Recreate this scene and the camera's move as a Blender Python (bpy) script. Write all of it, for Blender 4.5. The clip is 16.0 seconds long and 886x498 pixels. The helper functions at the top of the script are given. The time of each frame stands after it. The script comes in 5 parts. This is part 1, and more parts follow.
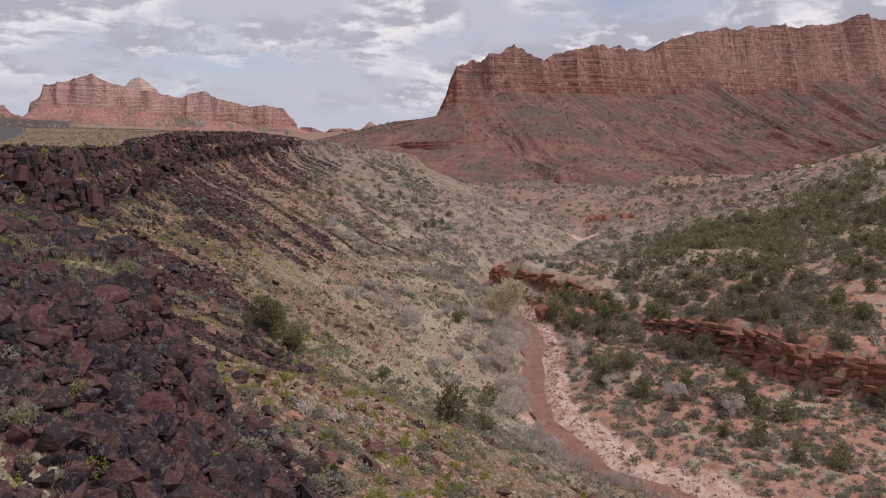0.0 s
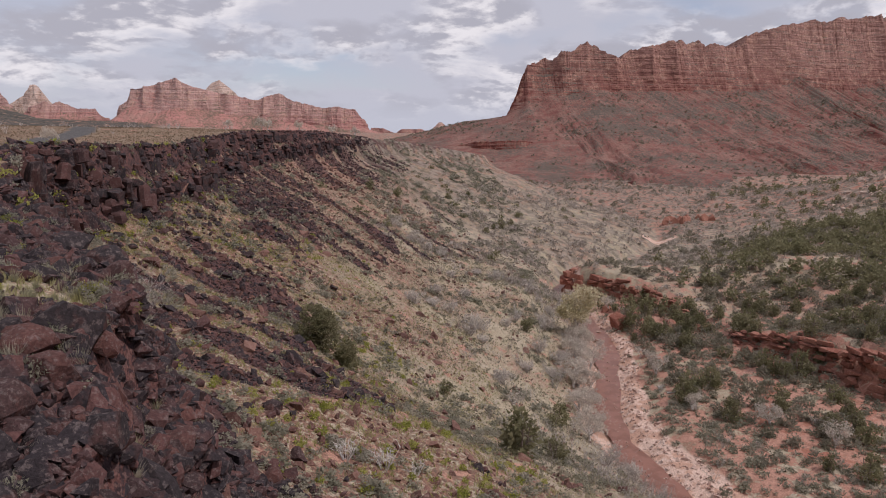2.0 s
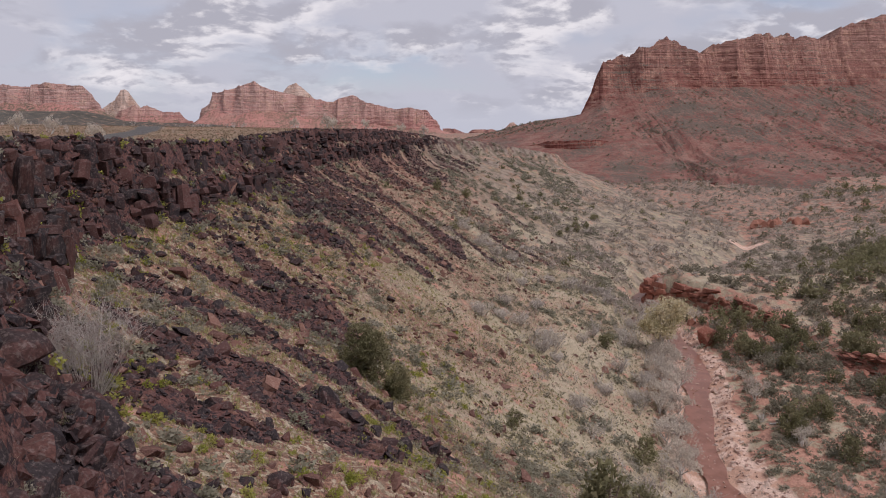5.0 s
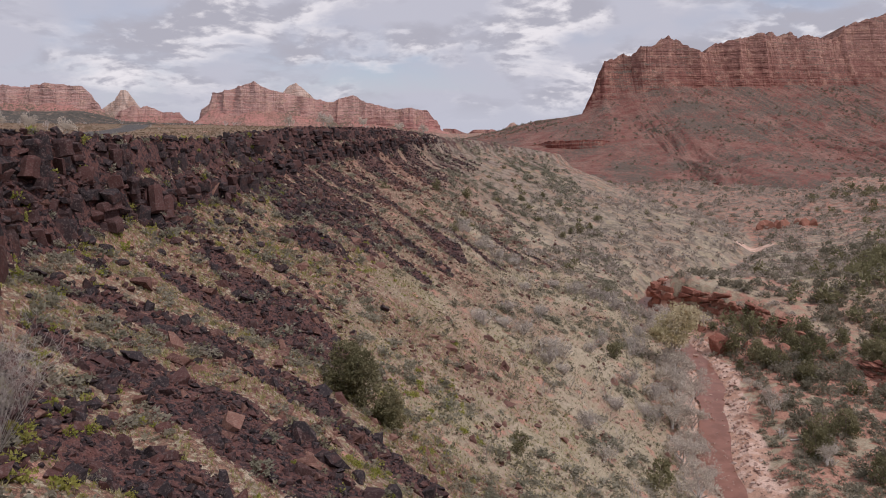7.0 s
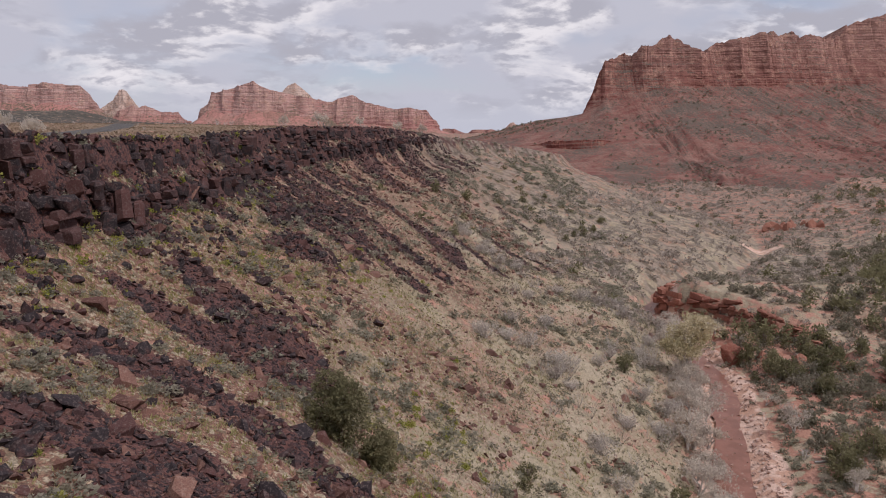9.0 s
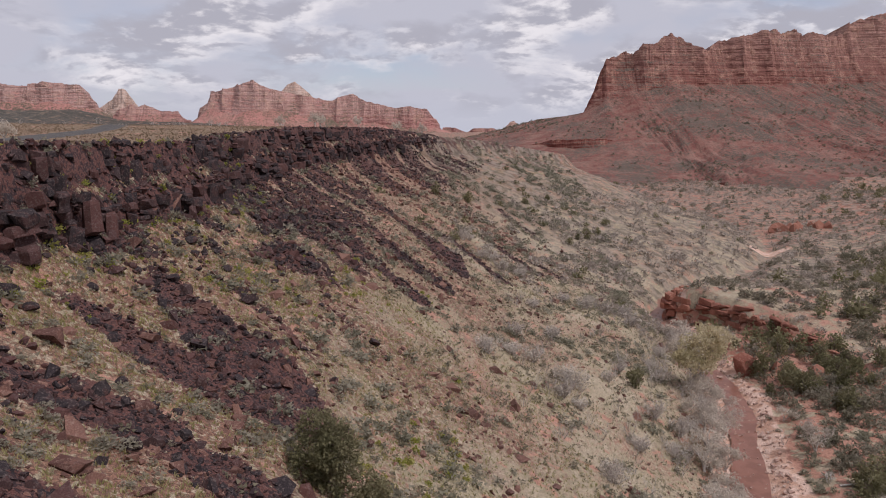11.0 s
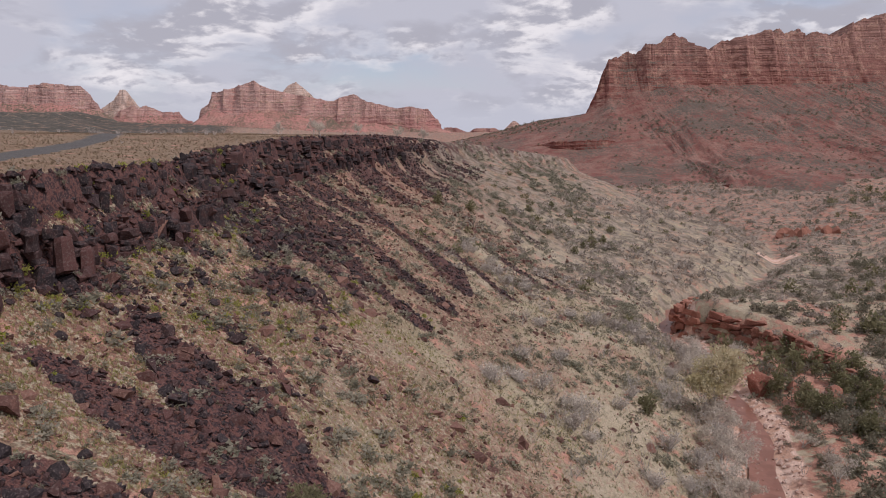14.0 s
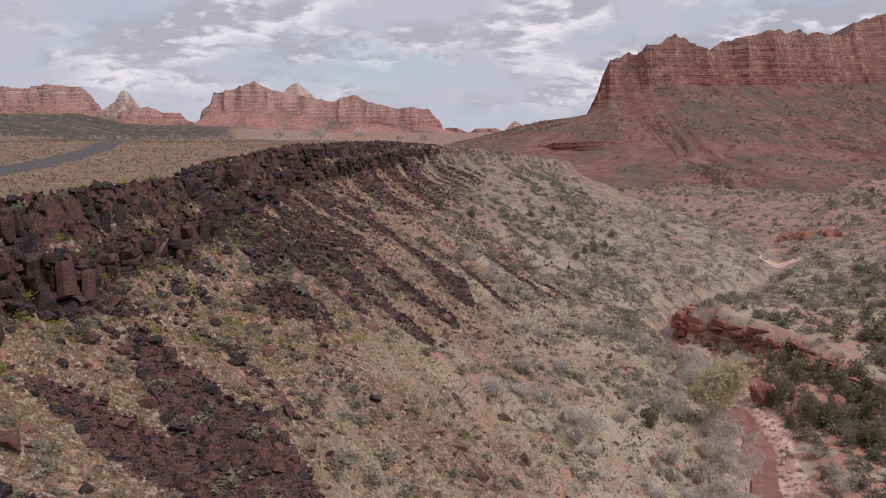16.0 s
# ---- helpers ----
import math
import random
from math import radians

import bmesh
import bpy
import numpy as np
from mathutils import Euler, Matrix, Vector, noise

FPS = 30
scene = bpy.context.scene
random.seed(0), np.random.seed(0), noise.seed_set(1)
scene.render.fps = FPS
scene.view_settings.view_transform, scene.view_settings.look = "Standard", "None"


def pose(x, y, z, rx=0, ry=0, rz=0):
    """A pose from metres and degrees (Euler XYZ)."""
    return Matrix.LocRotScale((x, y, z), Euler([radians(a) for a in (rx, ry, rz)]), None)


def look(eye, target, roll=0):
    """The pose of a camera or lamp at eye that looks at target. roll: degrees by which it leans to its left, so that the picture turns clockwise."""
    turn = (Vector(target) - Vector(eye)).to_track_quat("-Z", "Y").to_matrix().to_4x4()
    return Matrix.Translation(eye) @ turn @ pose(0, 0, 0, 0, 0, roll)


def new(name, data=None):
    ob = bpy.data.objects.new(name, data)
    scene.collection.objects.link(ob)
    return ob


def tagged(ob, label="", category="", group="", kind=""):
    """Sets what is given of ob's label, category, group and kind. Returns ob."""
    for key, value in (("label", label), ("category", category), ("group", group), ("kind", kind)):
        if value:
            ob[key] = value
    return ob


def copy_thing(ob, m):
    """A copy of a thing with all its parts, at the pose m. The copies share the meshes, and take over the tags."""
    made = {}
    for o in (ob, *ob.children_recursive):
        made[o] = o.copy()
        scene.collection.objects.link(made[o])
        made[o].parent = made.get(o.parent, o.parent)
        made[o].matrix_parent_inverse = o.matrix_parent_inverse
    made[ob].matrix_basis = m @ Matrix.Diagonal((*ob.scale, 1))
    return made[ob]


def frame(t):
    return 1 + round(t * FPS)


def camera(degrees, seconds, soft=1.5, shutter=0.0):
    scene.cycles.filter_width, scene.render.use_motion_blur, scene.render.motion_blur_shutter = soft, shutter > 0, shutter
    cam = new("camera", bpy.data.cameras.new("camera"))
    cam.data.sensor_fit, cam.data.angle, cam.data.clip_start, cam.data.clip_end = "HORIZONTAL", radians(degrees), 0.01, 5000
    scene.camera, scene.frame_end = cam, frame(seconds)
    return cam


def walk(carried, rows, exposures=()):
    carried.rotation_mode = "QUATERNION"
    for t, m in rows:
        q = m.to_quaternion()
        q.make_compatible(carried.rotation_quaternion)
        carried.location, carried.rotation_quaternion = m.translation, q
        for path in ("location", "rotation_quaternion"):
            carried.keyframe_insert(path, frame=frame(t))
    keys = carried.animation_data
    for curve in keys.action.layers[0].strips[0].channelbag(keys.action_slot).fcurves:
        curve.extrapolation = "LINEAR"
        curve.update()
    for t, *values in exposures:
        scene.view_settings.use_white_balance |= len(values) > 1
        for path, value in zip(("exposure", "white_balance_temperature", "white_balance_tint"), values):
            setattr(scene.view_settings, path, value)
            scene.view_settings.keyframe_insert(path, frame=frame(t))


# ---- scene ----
# the plan below is drawn in units of 1.8 m
UNIT = 1.8
cam = camera(65.5, 16.0, soft=1.0)
PATH = [
    (0, (1.011, -5.030, 4.862), (4.419, 14.370, 1.394), 1.08),
    (0.5, (1.308, -3.361, 4.699), (4.241, 16.115, 1.226), 1.01),
    (1, (1.598, -1.743, 4.548), (4.060, 17.798, 1.071), 0.97),
    (1.5, (1.880, -0.151, 4.398), (3.833, 19.446, 0.914), 0.84),
    (2, (2.110, 1.430, 4.247), (3.547, 21.070, 0.758), 0.73),
    (2.5, (2.316, 2.956, 4.134), (3.223, 22.628, 0.640), 0.65),
    (3, (2.485, 4.512, 3.991), (2.878, 24.200, 0.494), 0.55),
    (3.5, (2.609, 6.036, 3.834), (2.502, 25.729, 0.341), 0.43),
    (4, (2.700, 7.600, 3.700), (2.161, 27.285, 0.206), 0.36),
    (6.5, (2.879, 14.969, 3.068), (2.256, 34.653, -0.420), 0.30),
    (7, (2.870, 16.401, 2.935), (2.251, 36.086, -0.548), 0.29),
    (7.5, (2.829, 17.853, 2.858), (2.217, 37.538, -0.626), 0.29),
    (8, (2.819, 19.309, 2.815), (2.210, 38.993, -0.673), 0.28),
    (8.5, (2.751, 20.769, 2.793), (2.145, 40.453, -0.691), 0.30),
    (9, (2.704, 22.205, 2.836), (2.105, 41.890, -0.648), 0.32),
    (11.5, (2.412, 28.133, 3.437), (1.797, 47.809, -0.092), 0.22),
    (12, (2.329, 29.063, 3.702), (1.707, 48.739, 0.170), 0.20),
    (12.5, (2.261, 29.863, 4.013), (1.633, 49.538, 0.477), 0.17),
    (13, (2.226, 30.533, 4.344), (1.590, 50.207, 0.802), 0.15),
    (13.5, (2.193, 31.096, 4.683), (1.550, 50.769, 1.139), 0.12),
    (14, (2.212, 31.515, 4.998), (1.554, 51.190, 1.466), 0.08),
    (14.5, (2.178, 31.737, 5.346), (1.516, 51.412, 1.816), 0.06),
    (15, (2.138, 31.859, 5.693), (1.468, 51.533, 2.157), 0.02),
    (15.5, (2.153, 31.919, 6.075), (1.464, 51.591, 2.536), -0.02),
    (16, (2.159, 31.915, 6.452), (1.464, 51.587, 2.916), -0.04),
]
walk(cam, [(t, look(UNIT * Vector(eye), UNIT * Vector(target), roll)) for t, eye, target, roll in PATH], exposures=((0, 0.0, 6300, 19), (16, 0.0, 6300, 19)))

# ---- world, sun, exposure ----
SUN_FROM = Vector((0.55, -0.38, 1.0)).normalized()
world = bpy.data.worlds.new("world")
scene.world = world
world.use_nodes = True


def build_world():
    nt = world.node_tree
    N, L = nt.nodes, nt.links
    N.clear()
    out = N.new("ShaderNodeOutputWorld")
    bg = N.new("ShaderNodeBackground")
    sky = N.new("ShaderNodeTexSky")
    sky.sky_type = "NISHITA"
    sky.sun_disc = False
    sky.sun_elevation = math.asin(SUN_FROM.z)
    sky.sun_rotation = math.atan2(SUN_FROM.x, SUN_FROM.y)
    sky.altitude = 1100
    co = N.new("ShaderNodeTexCoord")
    sep = N.new("ShaderNodeSeparateXYZ")
    L.new(co.outputs["Generated"], sep.inputs[0])

    def m(op, a, b=None, c=None):
        n = N.new("ShaderNodeMath")
        n.operation = op
        for i, v in enumerate((a, b, c)):
            if v is None:
                continue
            if isinstance(v, (int, float)):
                n.inputs[i].default_value = v
            else:
                L.new(v, n.inputs[i])
        return n.outputs[0]

    # a level layer of cloud: the direction spread onto a plane overhead
    away = m("DIVIDE", 1.0, m("ADD", m("MAXIMUM", sep.outputs[2], 0.0), 0.34))
    comb = N.new("ShaderNodeCombineXYZ")
    L.new(m("MULTIPLY", sep.outputs[0], away), comb.inputs[0])
    L.new(m("MULTIPLY", sep.outputs[1], away), comb.inputs[1])
    L.new(m("MULTIPLY", sep.outputs[2], 2.0), comb.inputs[2])

    def noise_at(scale, detail, rough, off, dist=0.0):
        mp = N.new("ShaderNodeMapping")
        mp.inputs["Location"].default_value = off
        L.new(comb.outputs[0], mp.inputs[0])
        n = N.new("ShaderNodeTexNoise")
        n.inputs["Scale"].default_value = scale
        n.inputs["Detail"].default_value = detail
        n.inputs["Roughness"].default_value = rough
        n.inputs["Distortion"].default_value = dist
        L.new(mp.outputs[0], n.inputs["Vector"])
        return n.outputs[0]

    def ramp(v, a, b):
        r = N.new("ShaderNodeMapRange")
        r.interpolation_type = "SMOOTHSTEP"
        r.inputs["From Min"].default_value, r.inputs["From Max"].default_value = a, b
        L.new(v, r.inputs[0])
        return r.outputs[0]

    def mix(fac, a, b):
        n = N.new("ShaderNodeMix")
        n.data_type = "RGBA"
        L.new(fac, n.inputs[0])
        for i, v in ((6, a), (7, b)):
            if isinstance(v, tuple):
                n.inputs[i].default_value = v
            else:
                L.new(v, n.inputs[i])
        return n.outputs[2]

    veil = noise_at(1.0, 4, 0.55, (3.1, 1.7, 0), 0.4)
    heap = noise_at(3.0, 10, 0.54, (0.4, 5.2, 2.0), 0.15)
    below = noise_at(3.0, 10, 0.54, (0.4, 5.16, 1.975), 0.15)
    scaled = N.new("ShaderNodeVectorMath")
    scaled.operation = "SCALE"
    L.new(sky.outputs[0], scaled.inputs[0])
    scaled.inputs["Scale"].default_value = 0.12
    # thin grey-white veil over the blue, then heaped clouds with lit tops and grey bases
    base = mix(ramp(veil, 0.22, 0.52), scaled.outputs[0], (0.66, 0.68, 0.735, 1))
    cover = ramp(heap, 0.42, 0.60)
    lit = ramp(m("SUBTRACT", below, heap), -0.035, 0.05)
    tone = mix(lit, (0.55, 0.56, 0.605, 1), (1.02, 1.01, 0.99, 1))
    low = ramp(sep.outputs[2], 0.0, 0.06)
    hazy = mix(low, (0.66, 0.69, 0.75, 1), mix(cover, base, tone))
    L.new(hazy, bg.inputs[0])
    bg.inputs[1].default_value = 0.78
    L.new(bg.outputs[0], out.inputs[0])


build_world()
sun = new("sun", bpy.data.lights.new("sun", "SUN"))
sun.data.energy = 2.15
sun.data.angle = radians(1.2)
sun.data.color = (1.0, 0.95, 0.88)
sun.matrix_world = look(SUN_FROM * 400, (0, 0, 0))
scene.view_settings.exposure = 0.0

# ---- materials ----
def material(name):
    mat = bpy.data.materials.new(name)
    mat.use_nodes = True
    nt = mat.node_tree
    return mat, nt, nt.nodes["Principled BSDF"]


class Graph:
    """A few short calls for building node graphs."""

    def __init__(self, nt):
        self.nt, self.N, self.L = nt, nt.nodes, nt.links

    def put(self, sock, v):
        if isinstance(v, (int, float)):
            sock.default_value = v
        elif isinstance(v, tuple):
            sock.default_value = v if len(v) == len(sock.default_value) else (*v, 1)
        else:
            self.L.new(v, sock)

    def pos(self):
        return self.scale(self.N.new("ShaderNodeNewGeometry").outputs["Position"], (1 / UNIT, 1 / UNIT, 1 / UNIT))

    def obj(self):
        return self.N.new("ShaderNodeTexCoord").outputs["Object"]

    def island(self):
        return self.N.new("ShaderNodeNewGeometry").outputs["Random Per Island"]

    def each(self):
        return self.N.new("ShaderNodeObjectInfo").outputs["Random"]

    def attr(self, name):
        n = self.N.new("ShaderNodeAttribute")
        n.attribute_name = name
        return n.outputs["Fac"]

    def scale(self, vec, s):
        n = self.N.new("ShaderNodeMapping")
        n.inputs["Scale"].default_value = s
        self.L.new(vec, n.inputs[0])
        return n.outputs[0]

    def noise(self, vec, scale, detail=4, rough=0.55):
        n = self.N.new("ShaderNodeTexNoise")
        n.inputs["Scale"].default_value, n.inputs["Detail"].default_value, n.inputs["Roughness"].default_value = scale, detail, rough
        self.L.new(vec, n.inputs["Vector"])
        return n.outputs[0]

    def cells(self, vec, scale):
        n = self.N.new("ShaderNodeTexVoronoi")
        n.inputs["Scale"].default_value = scale
        self.L.new(vec, n.inputs["Vector"])
        return n.outputs["Distance"], n.outputs["Color"]

    def math(self, op, a, b=0.0):
        n = self.N.new("ShaderNodeMath")
        n.operation = op
        self.put(n.inputs[0], a)
        self.put(n.inputs[1], b)
        return n.outputs[0]

    def step(self, v, a, b, lo=0.0, hi=1.0):
        n = self.N.new("ShaderNodeMapRange")
        n.interpolation_type = "SMOOTHSTEP"
        for i, q in enumerate((v, a, b, lo, hi)):
            self.put(n.inputs[i], q)
        return n.outputs[0]

    def mix(self, fac, a, b, kind="MIX"):
        n = self.N.new("ShaderNodeMix")
        n.data_type, n.blend_type = "RGBA", kind
        self.put(n.inputs[0], fac)
        self.put(n.inputs[6], a)
        self.put(n.inputs[7], b)
        return n.outputs[2]

    def xyz(self, vec):
        n = self.N.new("ShaderNodeSeparateXYZ")
        self.L.new(vec, n.inputs[0])
        return n.outputs

    def bump(self, height, strength, distance, shader):
        n = self.N.new("ShaderNodeBump")
        n.inputs["Strength"].default_value, n.inputs["Distance"].default_value = strength, distance * UNIT
        self.L.new(height, n.inputs["Height"])
        self.L.new(n.outputs[0], shader.inputs["Normal"])


def ground_material():
    mat, nt, sh = material("canyon_ground")
    g = Graph(nt)
    p = g.pos()
    big, mid, small = g.noise(p, 0.07, 4), g.noise(p, 0.45, 5), g.noise(p, 3.0, 5, 0.65)
    tiny = g.noise(p, 14.0, 3, 0.6)
    fleck = g.noise(p, 6.5, 4, 0.6)
    grass = g.mix(g.step(mid, 0.44, 0.56), (0.425, 0.355, 0.27), (0.345, 0.305, 0.21))
    grass = g.mix(g.step(small, 0.47, 0.54), grass, (0.45, 0.385, 0.295))
    grass = g.mix(g.step(fleck, 0.53, 0.58, 0.0, 0.55), grass, (0.22, 0.195, 0.14, 1))
    soil = g.mix(g.step(mid, 0.44, 0.56), (0.33, 0.205, 0.15), (0.39, 0.285, 0.22))
    soil = g.mix(g.step(fleck, 0.51, 0.57, 0.0, 0.8), soil, (0.22, 0.115, 0.085, 1))
    red = g.mix(g.step(mid, 0.44, 0.56), (0.36, 0.16, 0.115), (0.45, 0.255, 0.195))
    red = g.mix(g.step(small, 0.52, 0.58, 0.0, 0.6), red, (0.24, 0.13, 0.095, 1))
    rub = g.mix(g.step(small, 0.46, 0.54), (0.046, 0.031, 0.034), (0.125, 0.060, 0.053))
    rub = g.mix(g.step(fleck, 0.52, 0.57, 0.0, 0.6), rub, (0.17, 0.10, 0.088, 1))
    sand = g.mix(g.step(mid, 0.45, 0.57), (0.66, 0.49, 0.41), (0.52, 0.33, 0.25))
    sand = g.mix(g.step(fleck, 0.52, 0.58, 0.0, 0.5), sand, (0.30, 0.20, 0.155, 1))
    road = (0.105, 0.10, 0.098, 1)
    bare = g.step(g.math("ADD", g.math("MULTIPLY", big, 0.5), g.math("MULTIPLY", small, 0.5)), 0.51, 0.555)
    col = g.mix(g.math("MULTIPLY", g.attr("green"), g.step(small, 0.43, 0.52)), grass, g.mix(fleck, (0.19, 0.175, 0.085), (0.25, 0.225, 0.12)))
    col = g.mix(bare, col, soil)
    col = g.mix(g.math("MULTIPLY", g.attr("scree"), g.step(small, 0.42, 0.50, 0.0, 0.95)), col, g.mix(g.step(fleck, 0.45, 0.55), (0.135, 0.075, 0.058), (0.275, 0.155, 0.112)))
    speck = g.noise(p, 1.7, 4, 0.6)
    col = g.mix(g.step(speck, 0.55, 0.60, 0.0, 0.45), col, g.mix(g.step(mid, 0.45, 0.55), (0.20, 0.18, 0.125), (0.17, 0.11, 0.088)))
    col = g.mix(g.math("MULTIPLY", g.attr("gold"), g.step(mid, 0.43, 0.55, 0.8, 1.0)), col, g.mix(g.step(small, 0.45, 0.55), (0.25, 0.175, 0.115), (0.17, 0.12, 0.083)))
    col = g.mix(g.step(g.math("ADD", g.attr("redness"), g.math("MULTIPLY", g.math("SUBTRACT", mid, 0.5), 2.6)), 0.4, 0.6), col, red)
    col = g.mix(g.step(g.math("ADD", g.attr("rubble"), g.math("MULTIPLY", g.math("SUBTRACT", small, 0.5), 2.2)), 0.42, 0.58), col, rub)
    col = g.mix(g.math("MULTIPLY", g.attr("scrub"), g.step(g.noise(p, 0.22, 6, 0.75), 0.43, 0.52)), col, g.mix(g.step(mid, 0.44, 0.54), (0.14, 0.12, 0.095), (0.28, 0.235, 0.195)))
    col = g.mix(g.math("MULTIPLY", g.attr("bush"), g.step(g.noise(p, 0.12, 6, 0.7), 0.36, 0.48)), col, g.mix(g.step(mid, 0.45, 0.55), (0.05, 0.05, 0.042), (0.10, 0.09, 0.078)))
    col = g.mix(g.step(g.attr("bed"), 0.35, 0.65), col, sand)
    col = g.mix(g.step(g.attr("road"), 0.4, 0.6), col, road)
    col = g.mix(g.step(tiny, 0.42, 0.56, 0.0, 0.6), g.mix(1.0, col, (1.22, 1.2, 1.18, 1), "MULTIPLY"), g.mix(1.0, col, (0.52, 0.5, 0.48, 1), "MULTIPLY"))
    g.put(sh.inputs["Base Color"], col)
    sh.inputs["Roughness"].default_value = 0.95
    sh.inputs["Specular IOR Level"].default_value = 0.15
    g.bump(g.math("ADD", small, g.math("MULTIPLY", tiny, 0.4)), 0.6, 0.2, sh)
    return mat


def cliff_material(name, hi, lo, soft, scale=1.0, green=(0.10, 0.10, 0.07), level=(0.0, 100.0)):
    """Layered sandstone: bands by height, streaks down the face, and scree where it lies back."""
    mat, nt, sh = material(name)
    g = Graph(nt)
    p = g.pos()
    warp = g.noise(p, 0.02 * scale, 3)
    x, y, z = g.xyz(p)
    comb = g.N.new("ShaderNodeCombineXYZ")
    g.put(comb.inputs[2], g.math("ADD", z, g.math("MULTIPLY", warp, 6.0 / scale)))
    bands = g.noise(comb.outputs[0], 0.20 * scale, 6, 0.75)
    thin = g.noise(comb.outputs[0], 0.6 * scale, 3, 0.7)
    streak = g.noise(g.scale(p, (0.14 * scale, 0.14 * scale, 0.014 * scale)), 1.0, 5, 0.6)
    rough = g.noise(p, 0.11 * scale, 6, 0.65)
    dots = g.noise(p, 0.5 * scale, 5, 0.7)
    rock = g.mix(g.step(g.math("ADD", g.math("MULTIPLY", bands, 0.7), g.math("MULTIPLY", rough, 0.3)), 0.43, 0.57), lo, hi)
    high = g.step(g.math("ADD", z, g.math("MULTIPLY", warp, 0.3 * (level[1] - level[0]))), level[0], level[1])
    rock = g.mix(high, g.mix(1.0, rock, (0.80, 0.64, 0.62, 1), "MULTIPLY"), g.mix(0.42, rock, (0.60, 0.40, 0.33, 1)))
    rock = g.mix(g.step(thin, 0.44, 0.56, 0.0, 0.65), rock, g.mix(1.0, rock, (0.55, 0.50, 0.50, 1), "MULTIPLY"))
    rock = g.mix(g.step(streak, 0.52, 0.62, 0.0, 0.4), rock, g.mix(1.0, rock, (0.5, 0.45, 0.45, 1), "MULTIPLY"))
    rock = g.mix(g.step(rough, 0.53, 0.60, 0.0, 0.4), rock, (0.55, 0.34, 0.25, 1))
    scree = g.mix(g.step(rough, 0.44, 0.56), soft, g.mix(0.5, soft, (0.27, 0.165, 0.13, 1)))
    patch = g.noise(p, 0.022 * scale, 5, 0.6)
    scree = g.mix(g.step(g.noise(p, 0.05 * scale, 4), 0.50, 0.64, 0.0, 0.5), scree, g.mix(0.6, soft, (0.36, 0.25, 0.20, 1)))
    scree = g.mix(g.step(dots, 0.50, 0.58, 0.0, 0.5), scree, g.mix(1.0, scree, (0.55, 0.55, 0.55, 1), "MULTIPLY"))
    scree = g.mix(g.step(g.math("ADD", g.math("MULTIPLY", dots, 0.75), g.math("MULTIPLY", patch, 0.5)), 0.60, 0.67, 0.0, 0.85), scree, (*green, 1))
    n = g.xyz(g.N.new("ShaderNodeNewGeometry").outputs["True Normal"])
    col = g.mix(g.step(n[2], 0.42, 0.66), rock, scree)
    g.put(sh.inputs["Base Color"], col)
    sh.inputs["Roughness"].default_value = 0.92
    sh.inputs["Specular IOR Level"].default_value = 0.15
    g.bump(g.math("ADD", rough, g.math("MULTIPLY", bands, 0.35)), 0.8, 3.0 / scale, sh)
    return mat


def water_material():
    mat, nt, sh = material("silty_water")
    g = Graph(nt)
    p = g.pos()
    g.put(sh.inputs["Base Color"], g.mix(g.step(g.noise(p, 0.5, 3), 0.4, 0.6), (0.20, 0.085, 0.056), (0.255, 0.115, 0.08)))
    sh.inputs["Specular IOR Level"].default_value = 0.25
    sh.inputs["Roughness"].default_value = 0.3
    g.bump(g.noise(p, 2.5, 3), 0.25, 0.05, sh)
    return mat


MAT_GROUND = ground_material()
MAT_WATER = water_material()
MAT_MESA = cliff_material("red_sandstone_cliff", (0.38, 0.195, 0.155), (0.225, 0.092, 0.078), (0.205, 0.085, 0.07), 1.0, (0.105, 0.095, 0.078), (40.0, 125.0))
# pink far rock, with the haze of distance put into its paler colours
MAT_FAR_HAZED = cliff_material("hazed_far_sandstone", (0.62, 0.44, 0.41), (0.45, 0.26, 0.245), (0.45, 0.215, 0.185), 0.35)
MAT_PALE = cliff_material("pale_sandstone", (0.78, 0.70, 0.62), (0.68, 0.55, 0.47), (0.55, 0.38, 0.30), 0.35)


def rock_material(name, dark, warm, pale, size=1.0, by_object=False):
    mat, nt, sh = material(name)
    g = Graph(nt)
    p = g.obj() if by_object else g.pos()
    who = g.each() if by_object else g.island()
    col = g.mix(g.step(who, 0.4, 1.0), dark, warm)
    patch = g.noise(p, 1.3 * size, 5, 0.65)
    col = g.mix(g.step(patch, 0.5, 0.6, 0.0, 0.5), col, warm)
    col = g.mix(g.step(g.noise(p, 7.0 * size, 5, 0.7), 0.51, 0.62, 0.0, 0.5), col, pale)
    grain = g.noise(p, 16.0 * size, 4, 0.6)
    col = g.mix(g.step(grain, 0.42, 0.58, 0.0, 0.6), col, g.mix(1.0, col, (0.55, 0.55, 0.55, 1), "MULTIPLY"))
    g.put(sh.inputs["Base Color"], col)
    sh.inputs["Roughness"].default_value = 0.95
    sh.inputs["Specular IOR Level"].default_value = 0.12
    g.bump(g.math("ADD", patch, g.math("MULTIPLY", grain, 0.35)), 0.7, 0.12 / size, sh)
    return mat


